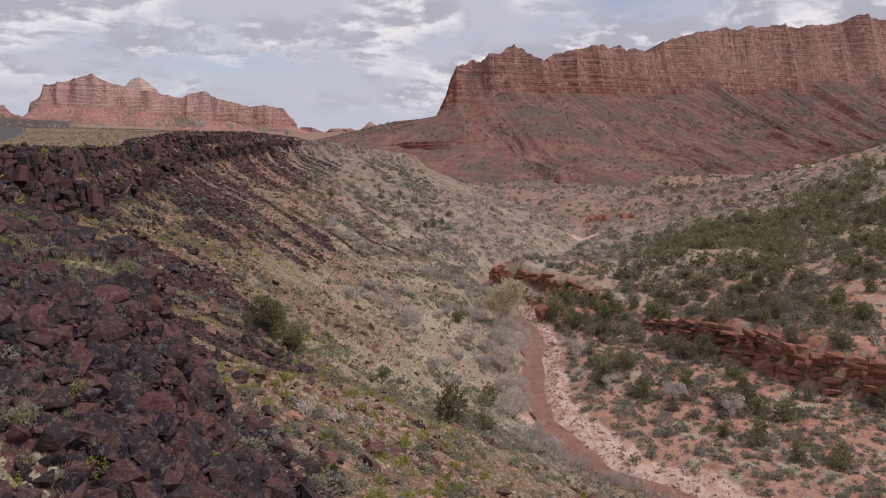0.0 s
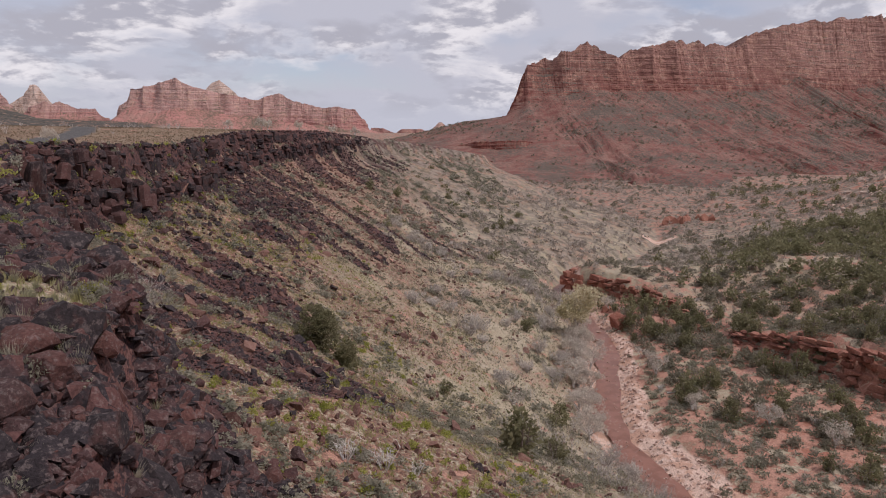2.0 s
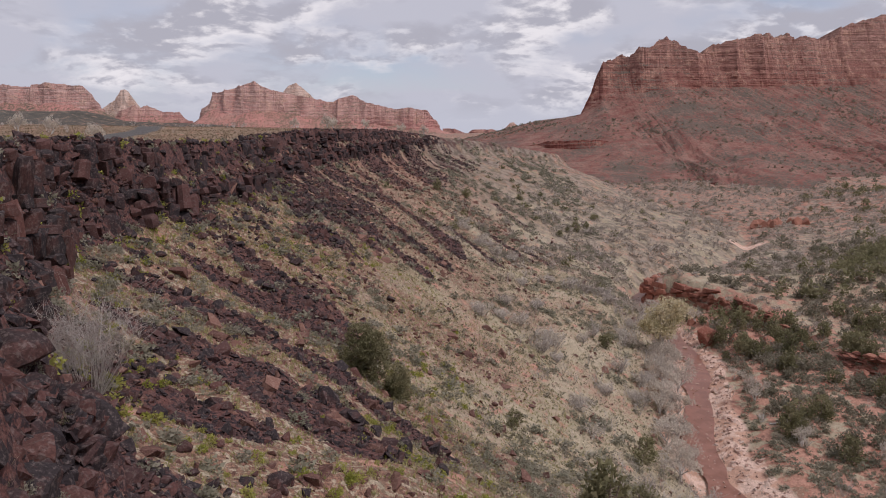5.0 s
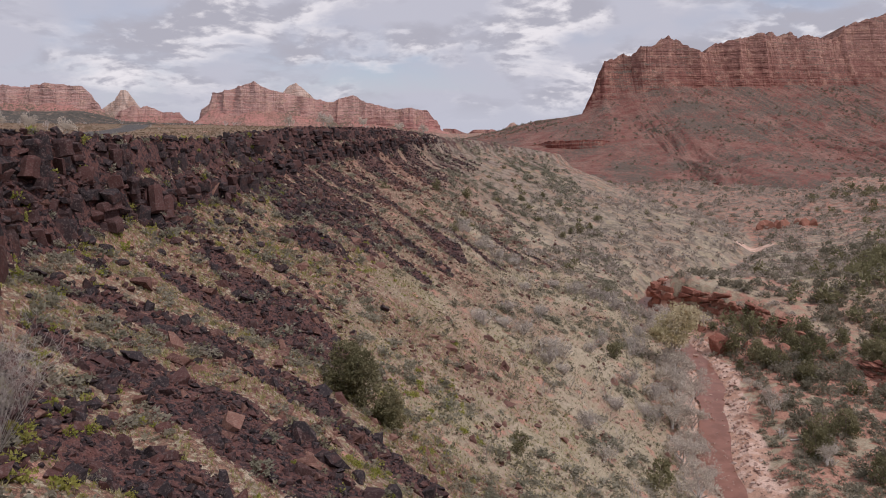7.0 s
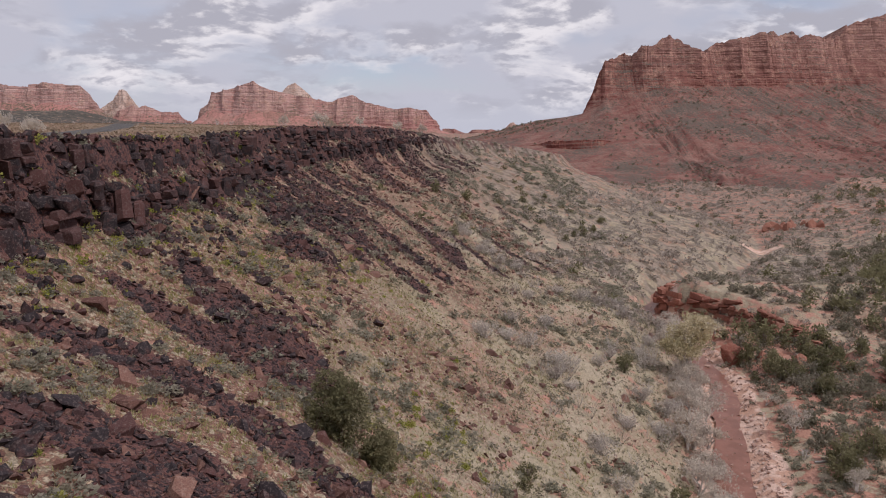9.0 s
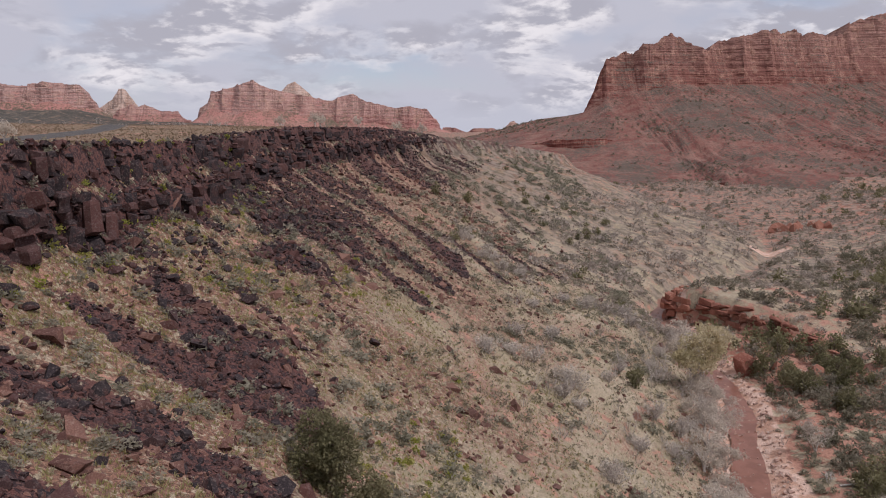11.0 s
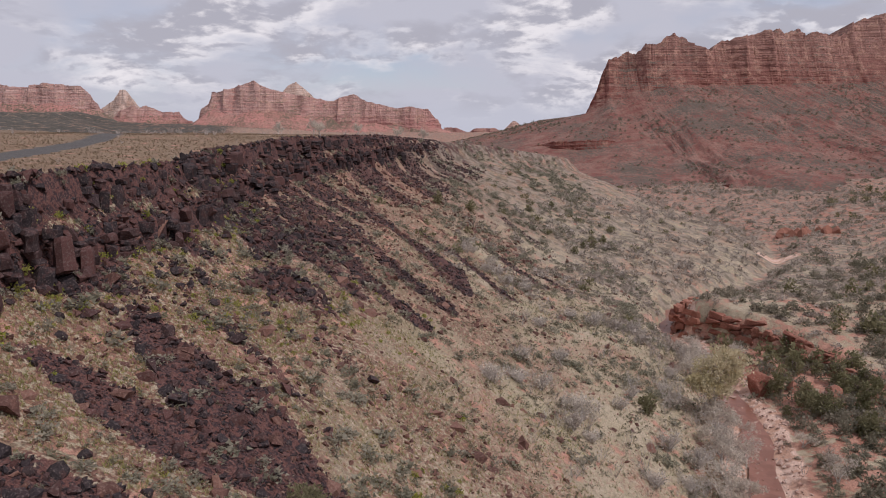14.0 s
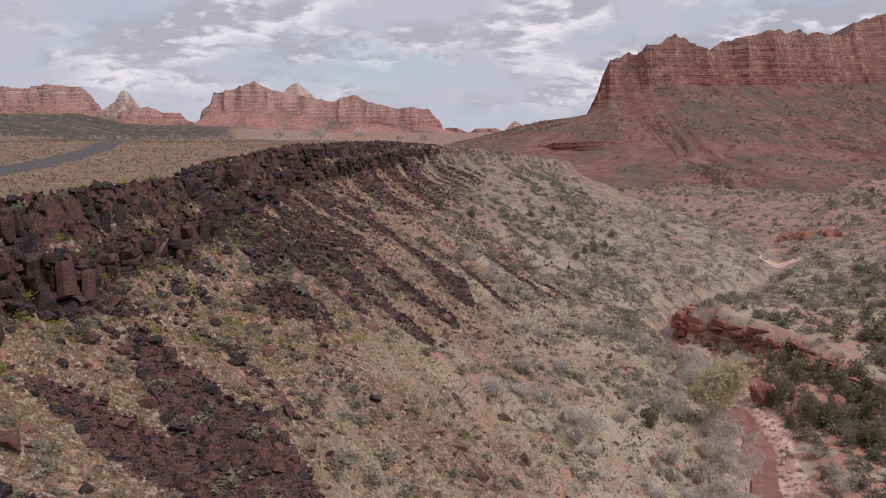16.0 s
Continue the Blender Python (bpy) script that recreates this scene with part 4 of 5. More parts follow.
p4 = sow(30000, -14, 2, 3, 30, lambda x, y, z, m: (zone(x, y)[2] < 3.5) * (0.3 + 0.6 * smooth(vnoise(x / 2.4, y / 2.4, 91) - 0.3 * glade(x, y), 0.26, 0.42)) * (1 - 0.7 * glade(x, y)))
strew("rim_rubble", ROCKS[:5] + PEBBLES[:3], p4 + [0, 0, 0.05], turns(len(p4), 0.5), np.clip(RNG.lognormal(-1.4, 0.5, len(p4)), 0.12, 0.8), MAT_BASALT, "dark red-brown lava rubble on the rim", "rubble")

# lava cliff of the rim: jointed blocks standing side by side in two steps
def joint_block(seed):
    """A block between cooling joints: five to seven upright faces, uneven top and foot."""
    rnd = random.Random(seed)
    n = rnd.randint(5, 7)
    q = sorted((k + rnd.uniform(-0.3, 0.3)) * 2 * math.pi / n for k in range(n))
    rad = [rnd.uniform(0.46, 0.62) for _ in range(n)]
    rings = []
    for h, grow in ((-0.5, 1.05), (-0.08, rnd.uniform(0.92, 1.06)), (0.34, rnd.uniform(0.9, 1.0)), (0.5, 0.72)):
        tilt = rnd.uniform(-0.06, 0.06)
        rings.append([(grow * r * math.cos(a) + rnd.gauss(0, 0.02), grow * r * math.sin(a) + rnd.gauss(0, 0.02), h + tilt * math.cos(a) + rnd.gauss(0, 0.025)) for a, r in zip(q, rad)])
    verts = np.array(sum(rings, []))
    tris = [[0, k + 1, k] for k in range(1, n - 1)] + [[3 * n, 3 * n + k, 3 * n + k + 1] for k in range(1, n - 1)]
    for j in range(3):
        for k in range(n):
            m = (k + 1) % n
            tris += [[j * n + k, j * n + m, j * n + n + m], [j * n + k, j * n + n + m, j * n + n + k]]
    return verts, np.array(tris)


def brink_line(step, lower, y0, y1):
    """Points on the brink of the upper or lower cliff step, with the outward heading and the drop."""
    pts = np.array([tuple(p) for p in RIM if y0 - 40 <= p[1] <= y1 + 60], float)
    seg = np.r_[0, np.cumsum(np.hypot(*np.diff(pts[:, :2], axis=0).T))]
    u = np.arange(0, seg[-1], step)
    c = np.stack([np.interp(u, seg, pts[:, k]) for k in (0, 1)], 1)
    for _ in range(int(6 / step)):
        c[1:-1] = 0.25 * c[:-2] + 0.5 * c[1:-1] + 0.25 * c[2:]
    tang = np.gradient(c, axis=0)
    nrm = np.stack([tang[:, 1], -tang[:, 0]], 1) / np.hypot(tang[:, 0], tang[:, 1])[:, None]
    reach = np.arange(-4, 9, 0.1)
    X, Y = c[:, 0, None] + nrm[:, 0, None] * reach, c[:, 1, None] + nrm[:, 1, None] * reach
    gap, _, _ = rim_gap(X, Y, fbm(X / 9, Y / 9, 4, 3))
    if lower:
        gap = lower_step(gap, X, Y)
    first = np.argmax(gap > 0.15, axis=1)
    c = c + nrm * reach[first][:, None]
    top = land(*(c - nrm * 0.7).T)[0]
    foot = land(*(c + nrm * 0.9).T)[0]
    ok = (c[:, 1] > y0) & (c[:, 1] < y1) & (top - foot > 0.6)
    return c[ok], np.arctan2(nrm[:, 1], nrm[:, 0])[ok], top[ok], foot[ok]


JOINTED = [joint_block(40 + k) for k in range(3)] + [hull_rock(440 + k, 22, (1.1, 1.0, 1.1), 0.5) for k in range(6)]


def cliff_row(step, lower, y0, y1):
    """Blocks stacked along a cliff step: one to three to a column, unevenly set back, some fallen away."""
    c, head, top, foot = brink_line(step, lower, y0, y1)
    got, rots, sizes = [], [], []
    for (x, y), h, t, f in zip(c, head, top, foot):
        if RNG.uniform() < 0.08:
            continue
        crown = t + RNG.uniform(-0.9, -0.1)
        base = f - 0.7
        crown -= 0.4 * (t - f) * (RNG.uniform() < 0.2)
        n = int(RNG.integers(1, 3)) + int(max(crown - base, 0) / 1.05)
        cuts = np.r_[0, np.sort(RNG.uniform(0.1, 0.9, n - 1)), 1]
        column_back, wide = RNG.normal(0, 0.6), step * RNG.lognormal(0.45, 0.4)
        for lo, hi in zip(cuts, cuts[1:]):
            z0, z1 = base + (crown - base) * lo, base + (crown - base) * hi
            back = column_back + RNG.normal(0.5 * lo, 0.25)
            got.append((x - math.cos(h) * back, y - math.sin(h) * back, (z0 + z1) / 2))
            q = h + RNG.normal(0, 0.5)
            rots.append(np.array(Matrix.Rotation(q, 3, "Z") @ Matrix.Rotation(RNG.normal(0, 0.14), 3, "X") @ Matrix.Rotation(RNG.normal(0, 0.14), 3, "Y")))
            sizes.append((step * RNG.uniform(1.1, 2.0), wide * RNG.uniform(0.8, 1.25), max(z1 - z0, 0.45) * RNG.uniform(1.05, 1.35)))
    return np.array(got), np.array(rots), np.array(sizes)


rows = [cliff_row(0.72, low_step, 31, 100) for low_step in (False, True)]
c1, crot, csz = [np.concatenate([r[k] for r in rows]) for k in range(3)]
lone = np.argsort(c1[:, 1])[:296]
rest = np.setdiff1d(np.arange(len(c1)), lone)
rows = [cliff_row(1.1, low_step, 100, 250) for low_step in (False, True)]
far_c, far_rot, far_sz = [np.concatenate([c1[rest], *[r[0] for r in rows]]), np.concatenate([crot[rest], *[r[1] for r in rows]]), np.concatenate([csz[rest], *[r[2] for r in rows]])]
strew("lava_cliff_blocks", JOINTED, far_c, far_rot, far_sz, MAT_BASALT, "jointed dark lava blocks of the plateau rim", "cliff")
# broken rock on the step between and at the foot
p5 = sow(30000, -36, 2, 8, 140, lambda x, y, z, m: (zone(x, y)[2] > -1) * (zone(x, y)[2] < 8) * np.where(zone(x, y)[2] < 4.2, 0.3, 1) * smooth(vnoise(x / 3, y / 3, 92), 0.5, 0.7) * 0.4)
strew("cliff_foot_rubble", ROCKS, p5 + [0, 0, 0.1], turns(len(p5), 0.5), np.clip(RNG.lognormal(-1.1, 0.5, len(p5)), 0.2, 1.0), MAT_BASALT, "fallen dark lava blocks along the foot of the cliff", "rubble")

s5 = sow(3000, -36, -6, 30, 120, lambda x, y, z, m: (zone(x, y)[2] > -0.5) * (zone(x, y)[2] < 5.5) * (0.15 + 0.6 * smooth(vnoise(x / 2.5, y / 2.5, 97), 0.4, 0.6)))
strew("cliff_shrubs", BUSHES, s5[::2], turns(len(s5[::2]), 0.1), RNG.uniform(0.3, 0.8, len(s5[::2])), MAT_LIME, "yellow-green shrubs on the step between the cliffs", "shrubs")
strew("cliff_sagebrush", BUSHES, s5[1::2], turns(len(s5[1::2]), 0.1), RNG.uniform(0.3, 0.9, len(s5[1::2])), MAT_SAGE, "grey sagebrush on the step between the cliffs", "shrubs")
# plant cover of the valley side
on_side = lambda x, y: (zone(x, y)[0] > 0.015) * (zone(x, y)[0] < 0.985)
g1 = sow(56000, -30, 46, 8, 160, lambda x, y, z, m: (1 - smooth(m["rubble"], 0.25, 0.6)) * (1 - m["bed"]) * (0.08 + 0.72 * smooth(zone(x, y)[0], 0.18, 0.48)) * on_side(x, y), 0.6)
strew("dry_grass", TUFTS, g1, turns(len(g1), 0.15), np.outer(RNG.uniform(0.16, 0.36, len(g1)) * (1 + g1[:, 1] / 200), (1.2, 1.2, 0.6)), MAT_GRASS, "tufts of pale dry bunch grass on the slope", "grass")
cover = lambda x, y, m: (1 - m["bed"]) * on_side(x, y) * (0.12 + 0.88 * smooth(vnoise(x / 9, y / 9, 8), 0.4, 0.75)) * (1 - 0.85 * m["rubble"])
s0 = sow(2600, -22, 22, 10, 66, lambda x, y, z, m: cover(x, y, m))
strew("near_sagebrush", NEAR_BUSHES, s0, turns(len(s0), 0.12), np.outer(RNG.uniform(0.4, 1.3, len(s0)), (1, 1, 0.62)), MAT_SAGE, "low grey-green sagebrush on the slope", "shrubs")
s1 = sow(6500, -34, 46, 60, 330, lambda x, y, z, m: cover(x, y, m), 0.15)
strew("sagebrush", BUSHES, s1, turns(len(s1), 0.12), np.outer(RNG.uniform(0.5, 1.3, len(s1)) * (1 + s1[:, 1] / 400), (1, 1, 0.7)), MAT_SAGE, "low grey-green sagebrush on the slope", "shrubs")
DOTS = [leafy(780 + k, 7, 0.30, LOBES, 0.7, 3) for k in range(6)]
s7 = sow(9500, -26, 44, 40, 180, lambda x, y, z, m: (1 - m["bed"]) * on_side(x, y) * (0.25 + 0.75 * smooth(vnoise(x / 6, y / 6, 9), 0.35, 0.65)) * (1 - 0.85 * m["rubble"]))
strew("low_shrubs", DOTS, s7, turns(len(s7), 0.12), np.outer(RNG.lognormal(-0.7, 0.35, len(s7)), (1, 1, 0.75)), MAT_DOTS, "small dull green shrubs dotted over the dry slope", "shrubs")
g4 = sow(52000, -26, 14, 10, 100, lambda x, y, z, m: (1 - smooth(m["rubble"], 0.3, 0.6)) * on_side(x, y) * (0.15 + 0.85 * m["green"]))
strew("green_grass", TUFTS, g4, turns(len(g4), 0.2), np.outer(RNG.uniform(0.16, 0.36, len(g4)), (1.2, 1.2, 0.7)), MAT_OLIVE, "tufts of olive and yellow-green grass among lava stones", "grass")
l1 = sow(2300, -30, 20, 6, 110, lambda x, y, z, m: (zone(x, y)[0] > -0.3) * (zone(x, y)[0] < 0.5) * (1 - 0.6 * m["rubble"]) * smooth(vnoise(x / 6, y / 6, 18), 0.4, 0.7), 0.6)
strew("green_shrubs", NEAR_BUSHES, l1, turns(len(l1), 0.1), RNG.uniform(0.25, 0.7, len(l1)), MAT_LIME, "small bright yellow-green shrubs among lava stones", "shrubs")
gap = lambda x, y: smooth(0.50 - vnoise(x / 2.4, y / 2.4, 91) + 0.3 * glade(x, y), 0, 0.1)
l2 = sow(800, -16, 0, 4, 32, lambda x, y, z, m: (zone(x, y)[0] < 0.02) * (0.2 + 0.6 * gap(x, y)))
strew("rim_sagebrush", FINE_BUSHES, l2[::2], turns(len(l2[::2]), 0.1), RNG.uniform(0.3, 0.8, len(l2[::2])), MAT_SAGE, "pale sagebrush between lava rocks on the rim", "shrubs")
strew("rim_green_shrubs", FINE_BUSHES, l2[1::3], turns(len(l2[1::3]), 0.1), RNG.uniform(0.3, 0.7, len(l2[1::3])), MAT_LIME, "bright yellow-green shrubs between lava rocks on the rim", "shrubs")
FOUNTAIN = [tuft(900 + k, 60, 0.9, 0.03) for k in range(3)]
l3 = sow(1800, -16, 0, 4, 32, lambda x, y, z, m: (zone(x, y)[0] < 0.02) * (0.12 + 0.7 * gap(x, y)))
l4 = sow(4200, -10, -2, 12, 25, lambda x, y, z, m: glade(x, y) * (zone(x, y)[0] < 0.01))
strew("rim_green_grass", TUFTS, l4, turns(len(l4), 0.25), RNG.uniform(0.12, 0.26, len(l4)), MAT_OLIVE, "green and straw grass in a patch among rim rocks", "grass")
strew("rim_grass", FOUNTAIN, l3, turns(len(l3), 0.15), RNG.uniform(0.2, 0.42, len(l3)), MAT_PALEGRASS, "clumps of pale dry grass between lava rocks on the rim", "grass")
thick = lambda x, y: 0.2 + 0.8 * smooth(vnoise(x / 11, y / 11, 28), 0.4, 0.65)
b1 = sow(2400, -4, 60, 30, 150, lambda x, y, z, m: np.where(zone(x, y)[0] < 1, smooth(zone(x, y)[0], 0.4, 0.95), 0.2) * thick(x, y) * (np.abs(zone(x, y)[3]) > 2.6))
strew("bare_brush", BARE, b1, turns(len(b1), 0.1), RNG.uniform(0.9, 2.6, len(b1)), MAT_TWIG, "leafless grey brush and willow thickets", "shrubs")
PUFFS = [leafy(760 + k, 11, 0.30, LOBES, 0.85, 3) for k in range(6)]
b2 = sow(16000, -20, 230, 140, 520, lambda x, y, z, m: np.where(zone(x, y)[0] < 1, smooth(zone(x, y)[0], 0.25, 0.6) * thick(x, y), 0.7 * thick(x, y) * smooth(y, 150, 230)) * (np.abs(zone(x, y)[3]) > 2.6))
strew("distant_brush", PUFFS + FAR_BARE[:1], b2, turns(len(b2), 0.1), RNG.uniform(1.0, 2.3, len(b2)), MAT_BRUSH, "leafless grey brush across the valley", "shrubs")

d1 = sow(1500, -22, 120, 150, 430, lambda x, y, z, m: (zone(x, y)[0] > 0.12) * (zone(x, y)[0] < 0.97) * 0.13)
strew("slope_junipers", BUSHES, d1, turns(len(d1), 0.1), RNG.uniform(1.0, 2.4, len(d1)), MAT_JUNIPER, "small dark junipers dotted over the far slope", "trees")
f1 = sow(6800, 90, 620, 225, 640, lambda x, y, z, m: (zone(x, y)[0] > 1.05) * (0.25 + 0.75 * smooth(vnoise(x / 25, y / 25, 58), 0.35, 0.6)) * 0.42)
strew("far_scrub", LOW_BUSHES, f1, turns(len(f1), 0.1), RNG.uniform(1.4, 3.4, len(f1)), MAT_OAK, "grey-green scrub over the far valley floor", "shrubs")
pick = RNG.integers(0, SCREE.shape[1] - 1, 34000), RNG.integers(6, SCREE.shape[0] - 1, 34000)
mix_uv = RNG.uniform(0, 1, (34000, 2, 1))
f2 = SCREE[pick[1], pick[0]] * (1 - mix_uv[:, 0]) + SCREE[pick[1], pick[0] + 1] * mix_uv[:, 0]
f2 = f2 + (SCREE[pick[1] + 1, pick[0]] - SCREE[pick[1], pick[0]]) * mix_uv[:, 1]
f2 = f2[(RNG.uniform(0, 1, len(f2)) < 0.1 + 0.9 * smooth(vnoise(f2[:, 0] / 45, f2[:, 1] / 45, 66), 0.35, 0.7)) & (f2[:, 0] < 900)]
strew("scree_shrubs", LOW_BUSHES, f2[::2], turns(len(f2[::2]), 0.1), RNG.uniform(1.0, 3.0, len(f2[::2])), MAT_OAK, "dull green scrub dotted over red scree slopes", "shrubs")
strew("scree_boulders", PEBBLES, f2[1::4], turns(len(f2[1::4]), 0.4), RNG.uniform(0.7, 2.4, len(f2[1::4])), MAT_RED, "fallen red sandstone blocks on the scree slopes", "boulders")
# across the creek
s2 = sow(7000, 38, 260, 50, 330, lambda x, y, z, m: (zone(x, y)[0] > 1.06) * (0.2 + 0.8 * smooth(vnoise(x / 8, y / 8, 38), 0.3, 0.7)) * 0.7, 0.3)
strew("valley_sagebrush", LOW_BUSHES, s2, turns(len(s2), 0.1), RNG.uniform(0.5, 1.5, len(s2)), MAT_SAGE, "grey-green sagebrush on red soil", "shrubs")
s6 = sow(5600, 36, 100, 52, 132, lambda x, y, z, m: (zone(x, y)[0] > 1.1) * (1 - m["bed"]) * (0.25 + 0.75 * smooth(vnoise(x / 5, y / 5, 39), 0.3, 0.6)) * 0.8)
strew("flat_sagebrush", BUSHES, s6, turns(len(s6), 0.1), np.outer(RNG.uniform(0.5, 1.2, len(s6)), (1, 1, 0.75)), MAT_SAGE, "grey-green sagebrush over the red flat beside the creek", "shrubs")
s8 = sow(3000, 44, 125, 112, 215, lambda x, y, z, m: (zone(x, y)[1] > 0.6) * (zone(x, y)[0] > 1.02) * 0.6)
strew("ledge_brush", BUSHES, s8, turns(len(s8), 0.1), np.outer(RNG.uniform(0.5, 1.4, len(s8)), (1, 1, 0.75)), MAT_BRUSH, "grey leafless brush on the flat above the ledges", "shrubs")
OAKS = [leafy(640 + k, 32, 0.28, [(0, 0, 0.6, 0.7), (0.4, 0.2, 0.5, 0.5), (-0.4, 0.25, 0.45, 0.55), (0, -0.3, 0.9, 0.5)], 0.9, 4) for k in range(4)]
o1 = sow(5600, 44, 190, 74, 230, lambda x, y, z, m: (zone(x, y)[0] > 1.12) * (0.15 + 0.85 * smooth(vnoise(x / 9, y / 9, 48), 0.35, 0.6)) * (0.3 + 0.7 * smooth(y, 86, 100)) * (1 - 0.7 * smooth(y, 165, 180) * (x < 110)) * 0.7, 0.25)
strew("scrub_thicket", OAKS, o1, turns(len(o1), 0.08), RNG.uniform(0.6, 1.5, len(o1)), MAT_OAK, "dense olive scrub and young junipers on red soil", "shrubs")
# the plateau top
g2 = sow(26000, -110, -4, 20, 220, lambda x, y, z, m: (zone(x, y)[0] < -0.02) * (1 - m["road"]) * (1 - m["rubble"]) * 0.9, 0.2)
strew("golden_grass", TUFTS, g2, turns(len(g2), 0.15), np.outer(RNG.uniform(0.2, 0.4, len(g2)), (1.3, 1.3, 0.6)), MAT_GOLD, "golden dry grass on the plateau", "grass")
g3 = sow(900, -300, 10, 90, 420, lambda x, y, z, m: (zone(x, y)[0] < -0.03) * (1 - m["road"]) * (0.2 + 0.8 * smooth(y, 150, 230)))
strew("plateau_brush", FAR_BARE, g3, turns(len(g3), 0.1), RNG.uniform(0.6, 1.8, len(g3)), MAT_TWIG, "thin bare brush on the plateau", "shrubs")

# ---- trees ----
def thing(name, label, category, group="", at=(0, 0, 0)):
    ob = new(name)
    ob.location = at
    ob.empty_display_size = 0.3
    return tagged(ob, label, category, group)


def tri_mesh(name, vt, smooth_faces=False):
    return quad_mesh(name, vt[0], vt[1], None, smooth_faces)


def juniper(seed, height, width, clumps=110, leaf=0.34, per=6, label="dark olive-green juniper tree on red ground", group="junipers"):
    rnd = random.Random(seed)
    tree = thing("juniper_tree", label, "tree", group)
    wood, lobes = [], []
    for k in range(rnd.randint(2, 4)):
        q, l = rnd.uniform(0, 6.283), rnd.uniform(0.05, 0.28) * width
        mid = (0.5 * l * math.cos(q), 0.5 * l * math.sin(q), 0.25 * height)
        top = (l * math.cos(q), l * math.sin(q), rnd.uniform(0.6, 0.8) * height)
        wood += [limb((0, 0, -0.25), mid, 0.05 * width, 0.035 * width), limb(mid, top, 0.035 * width, 0.012 * width)]
        for _ in range(3):
            t, a = rnd.uniform(0.1, 0.9), rnd.uniform(0, 6.283)
            c = [mid[i] + (top[i] - mid[i]) * t for i in range(3)]
            e = (c[0] + 0.24 * width * math.cos(a), c[1] + 0.24 * width * math.sin(a), c[2] + 0.1 * height)
            wood.append(limb(c, e, 0.016 * width, 0.005 * width, 4))
    for k in range(9):
        q, r, h = rnd.uniform(0, 6.283), rnd.uniform(0.08, 0.33) * width, 0.08 + 0.64 * (k + rnd.random()) / 9
        lobes.append((r * math.cos(q), r * math.sin(q), h * height, (0.36 - 0.16 * h) * width * rnd.uniform(0.75, 1.2)))
    lobes.append((0, 0, 0.80 * height, 0.16 * width))
    part("trunk", tri_mesh("trunk", join(wood), True), MAT_BARK, tree)
    part("crown", tri_mesh("crown", leafy(seed + 500, clumps, leaf, lobes, 0.95, per)), MAT_JUNIPER, tree)
    return tree


def stand(tree, x, y, size=1.0, turn=0.0, sink=0.05):
    z = float(land(np.array([x]), np.array([y]))[0][0])
    tree.matrix_basis = pose(x, y, z - sink, 0, 0, turn) @ Matrix.Diagonal((size, size, size, 1))


def stand_copy(tree, x, y, size, turn):
    z = float(land(np.array([x]), np.array([y]))[0][0])
    ob = copy_thing(tree, pose(x, y, z - 0.05, 0, 0, turn))
    ob.scale = (size, size, size * RNG.uniform(0.85, 1.15))
    return ob


# the pair of junipers on the slope
big_a = juniper(1, 4.2, 3.5, 1600, 0.13, 8, "large dense olive-green juniper growing among lava rubble", "slope junipers")
stand(big_a, -4.3, 58.8, 1.0, 20)
big_b = juniper(2, 3.2, 2.3, 850, 0.13, 8, "large dense olive-green juniper growing among lava rubble", "slope junipers")
stand(big_b, -1.9, 58.4, 1.0, 110)
KINDS = [juniper(11, 3.4, 3.0, 160, 0.29, 5), juniper(12, 4.4, 2.7, 160, 0.29, 5), juniper(13, 2.8, 3.2, 150, 0.29, 5), juniper(14, 3.8, 3.4, 175, 0.29, 5)]
for tree, (x, y) in zip(KINDS, ((68, 118), (62, 104), (84, 96), (72, 108))):
    stand(tree, x, y, 1.0, 40)


def plant_junipers():
    xs, ys = RNG.uniform(44, 340, 24000), RNG.uniform(66, 420, 24000)
    s, dl, dr, dc = zone(xs, ys)
    want = (s > 1.1) * np.where(dl > 12, 0.75, 0.6) * (0.35 + 0.65 * smooth(vnoise(xs / 20, ys / 20, 77), 0.25, 0.55)) * (1 - 0.9 * smooth(ys - 0.35 * xs, 150, 190))
    want = want * np.where((ys > 160) & (dl < 30), 0.15, 1.0) * (0.35 + 0.65 * smooth(ys, 88, 104)) * np.where(ys < 130, 0.42, 1.0)
    ok = np.nonzero(RNG.uniform(0, 1, len(xs)) < want * 0.62)[0]
    ok = ok[np.argsort(ys[ok] + 0.2 * xs[ok])]
    for k in ok[:275]:
        stand_copy(KINDS[k % 4], float(xs[k]), float(ys[k]), float(RNG.uniform(0.55, 1.15)), float(RNG.uniform(0, 360)))
    more = ok[275:][RNG.uniform(0, 1, len(ok) - 275) < 0.75]
    p = np.stack([xs[more], ys[more], land(xs[more], ys[more])[0]], 1)
    crowns = [leafy(700 + k, 28, 0.62, [(0, 0, 1.3, 1.1), (0.5, 0.3, 1.0, 0.9), (-0.5, 0.2, 0.9, 0.9), (0, -0.2, 2.2, 0.8)], 0.95, 3) for k in range(4)]
    strew("hillside_junipers", crowns, p, turns(len(p), 0.05), RNG.uniform(0.7, 1.3, len(p)), MAT_JUNIPER, "dense dark junipers over the far hillside", "trees")


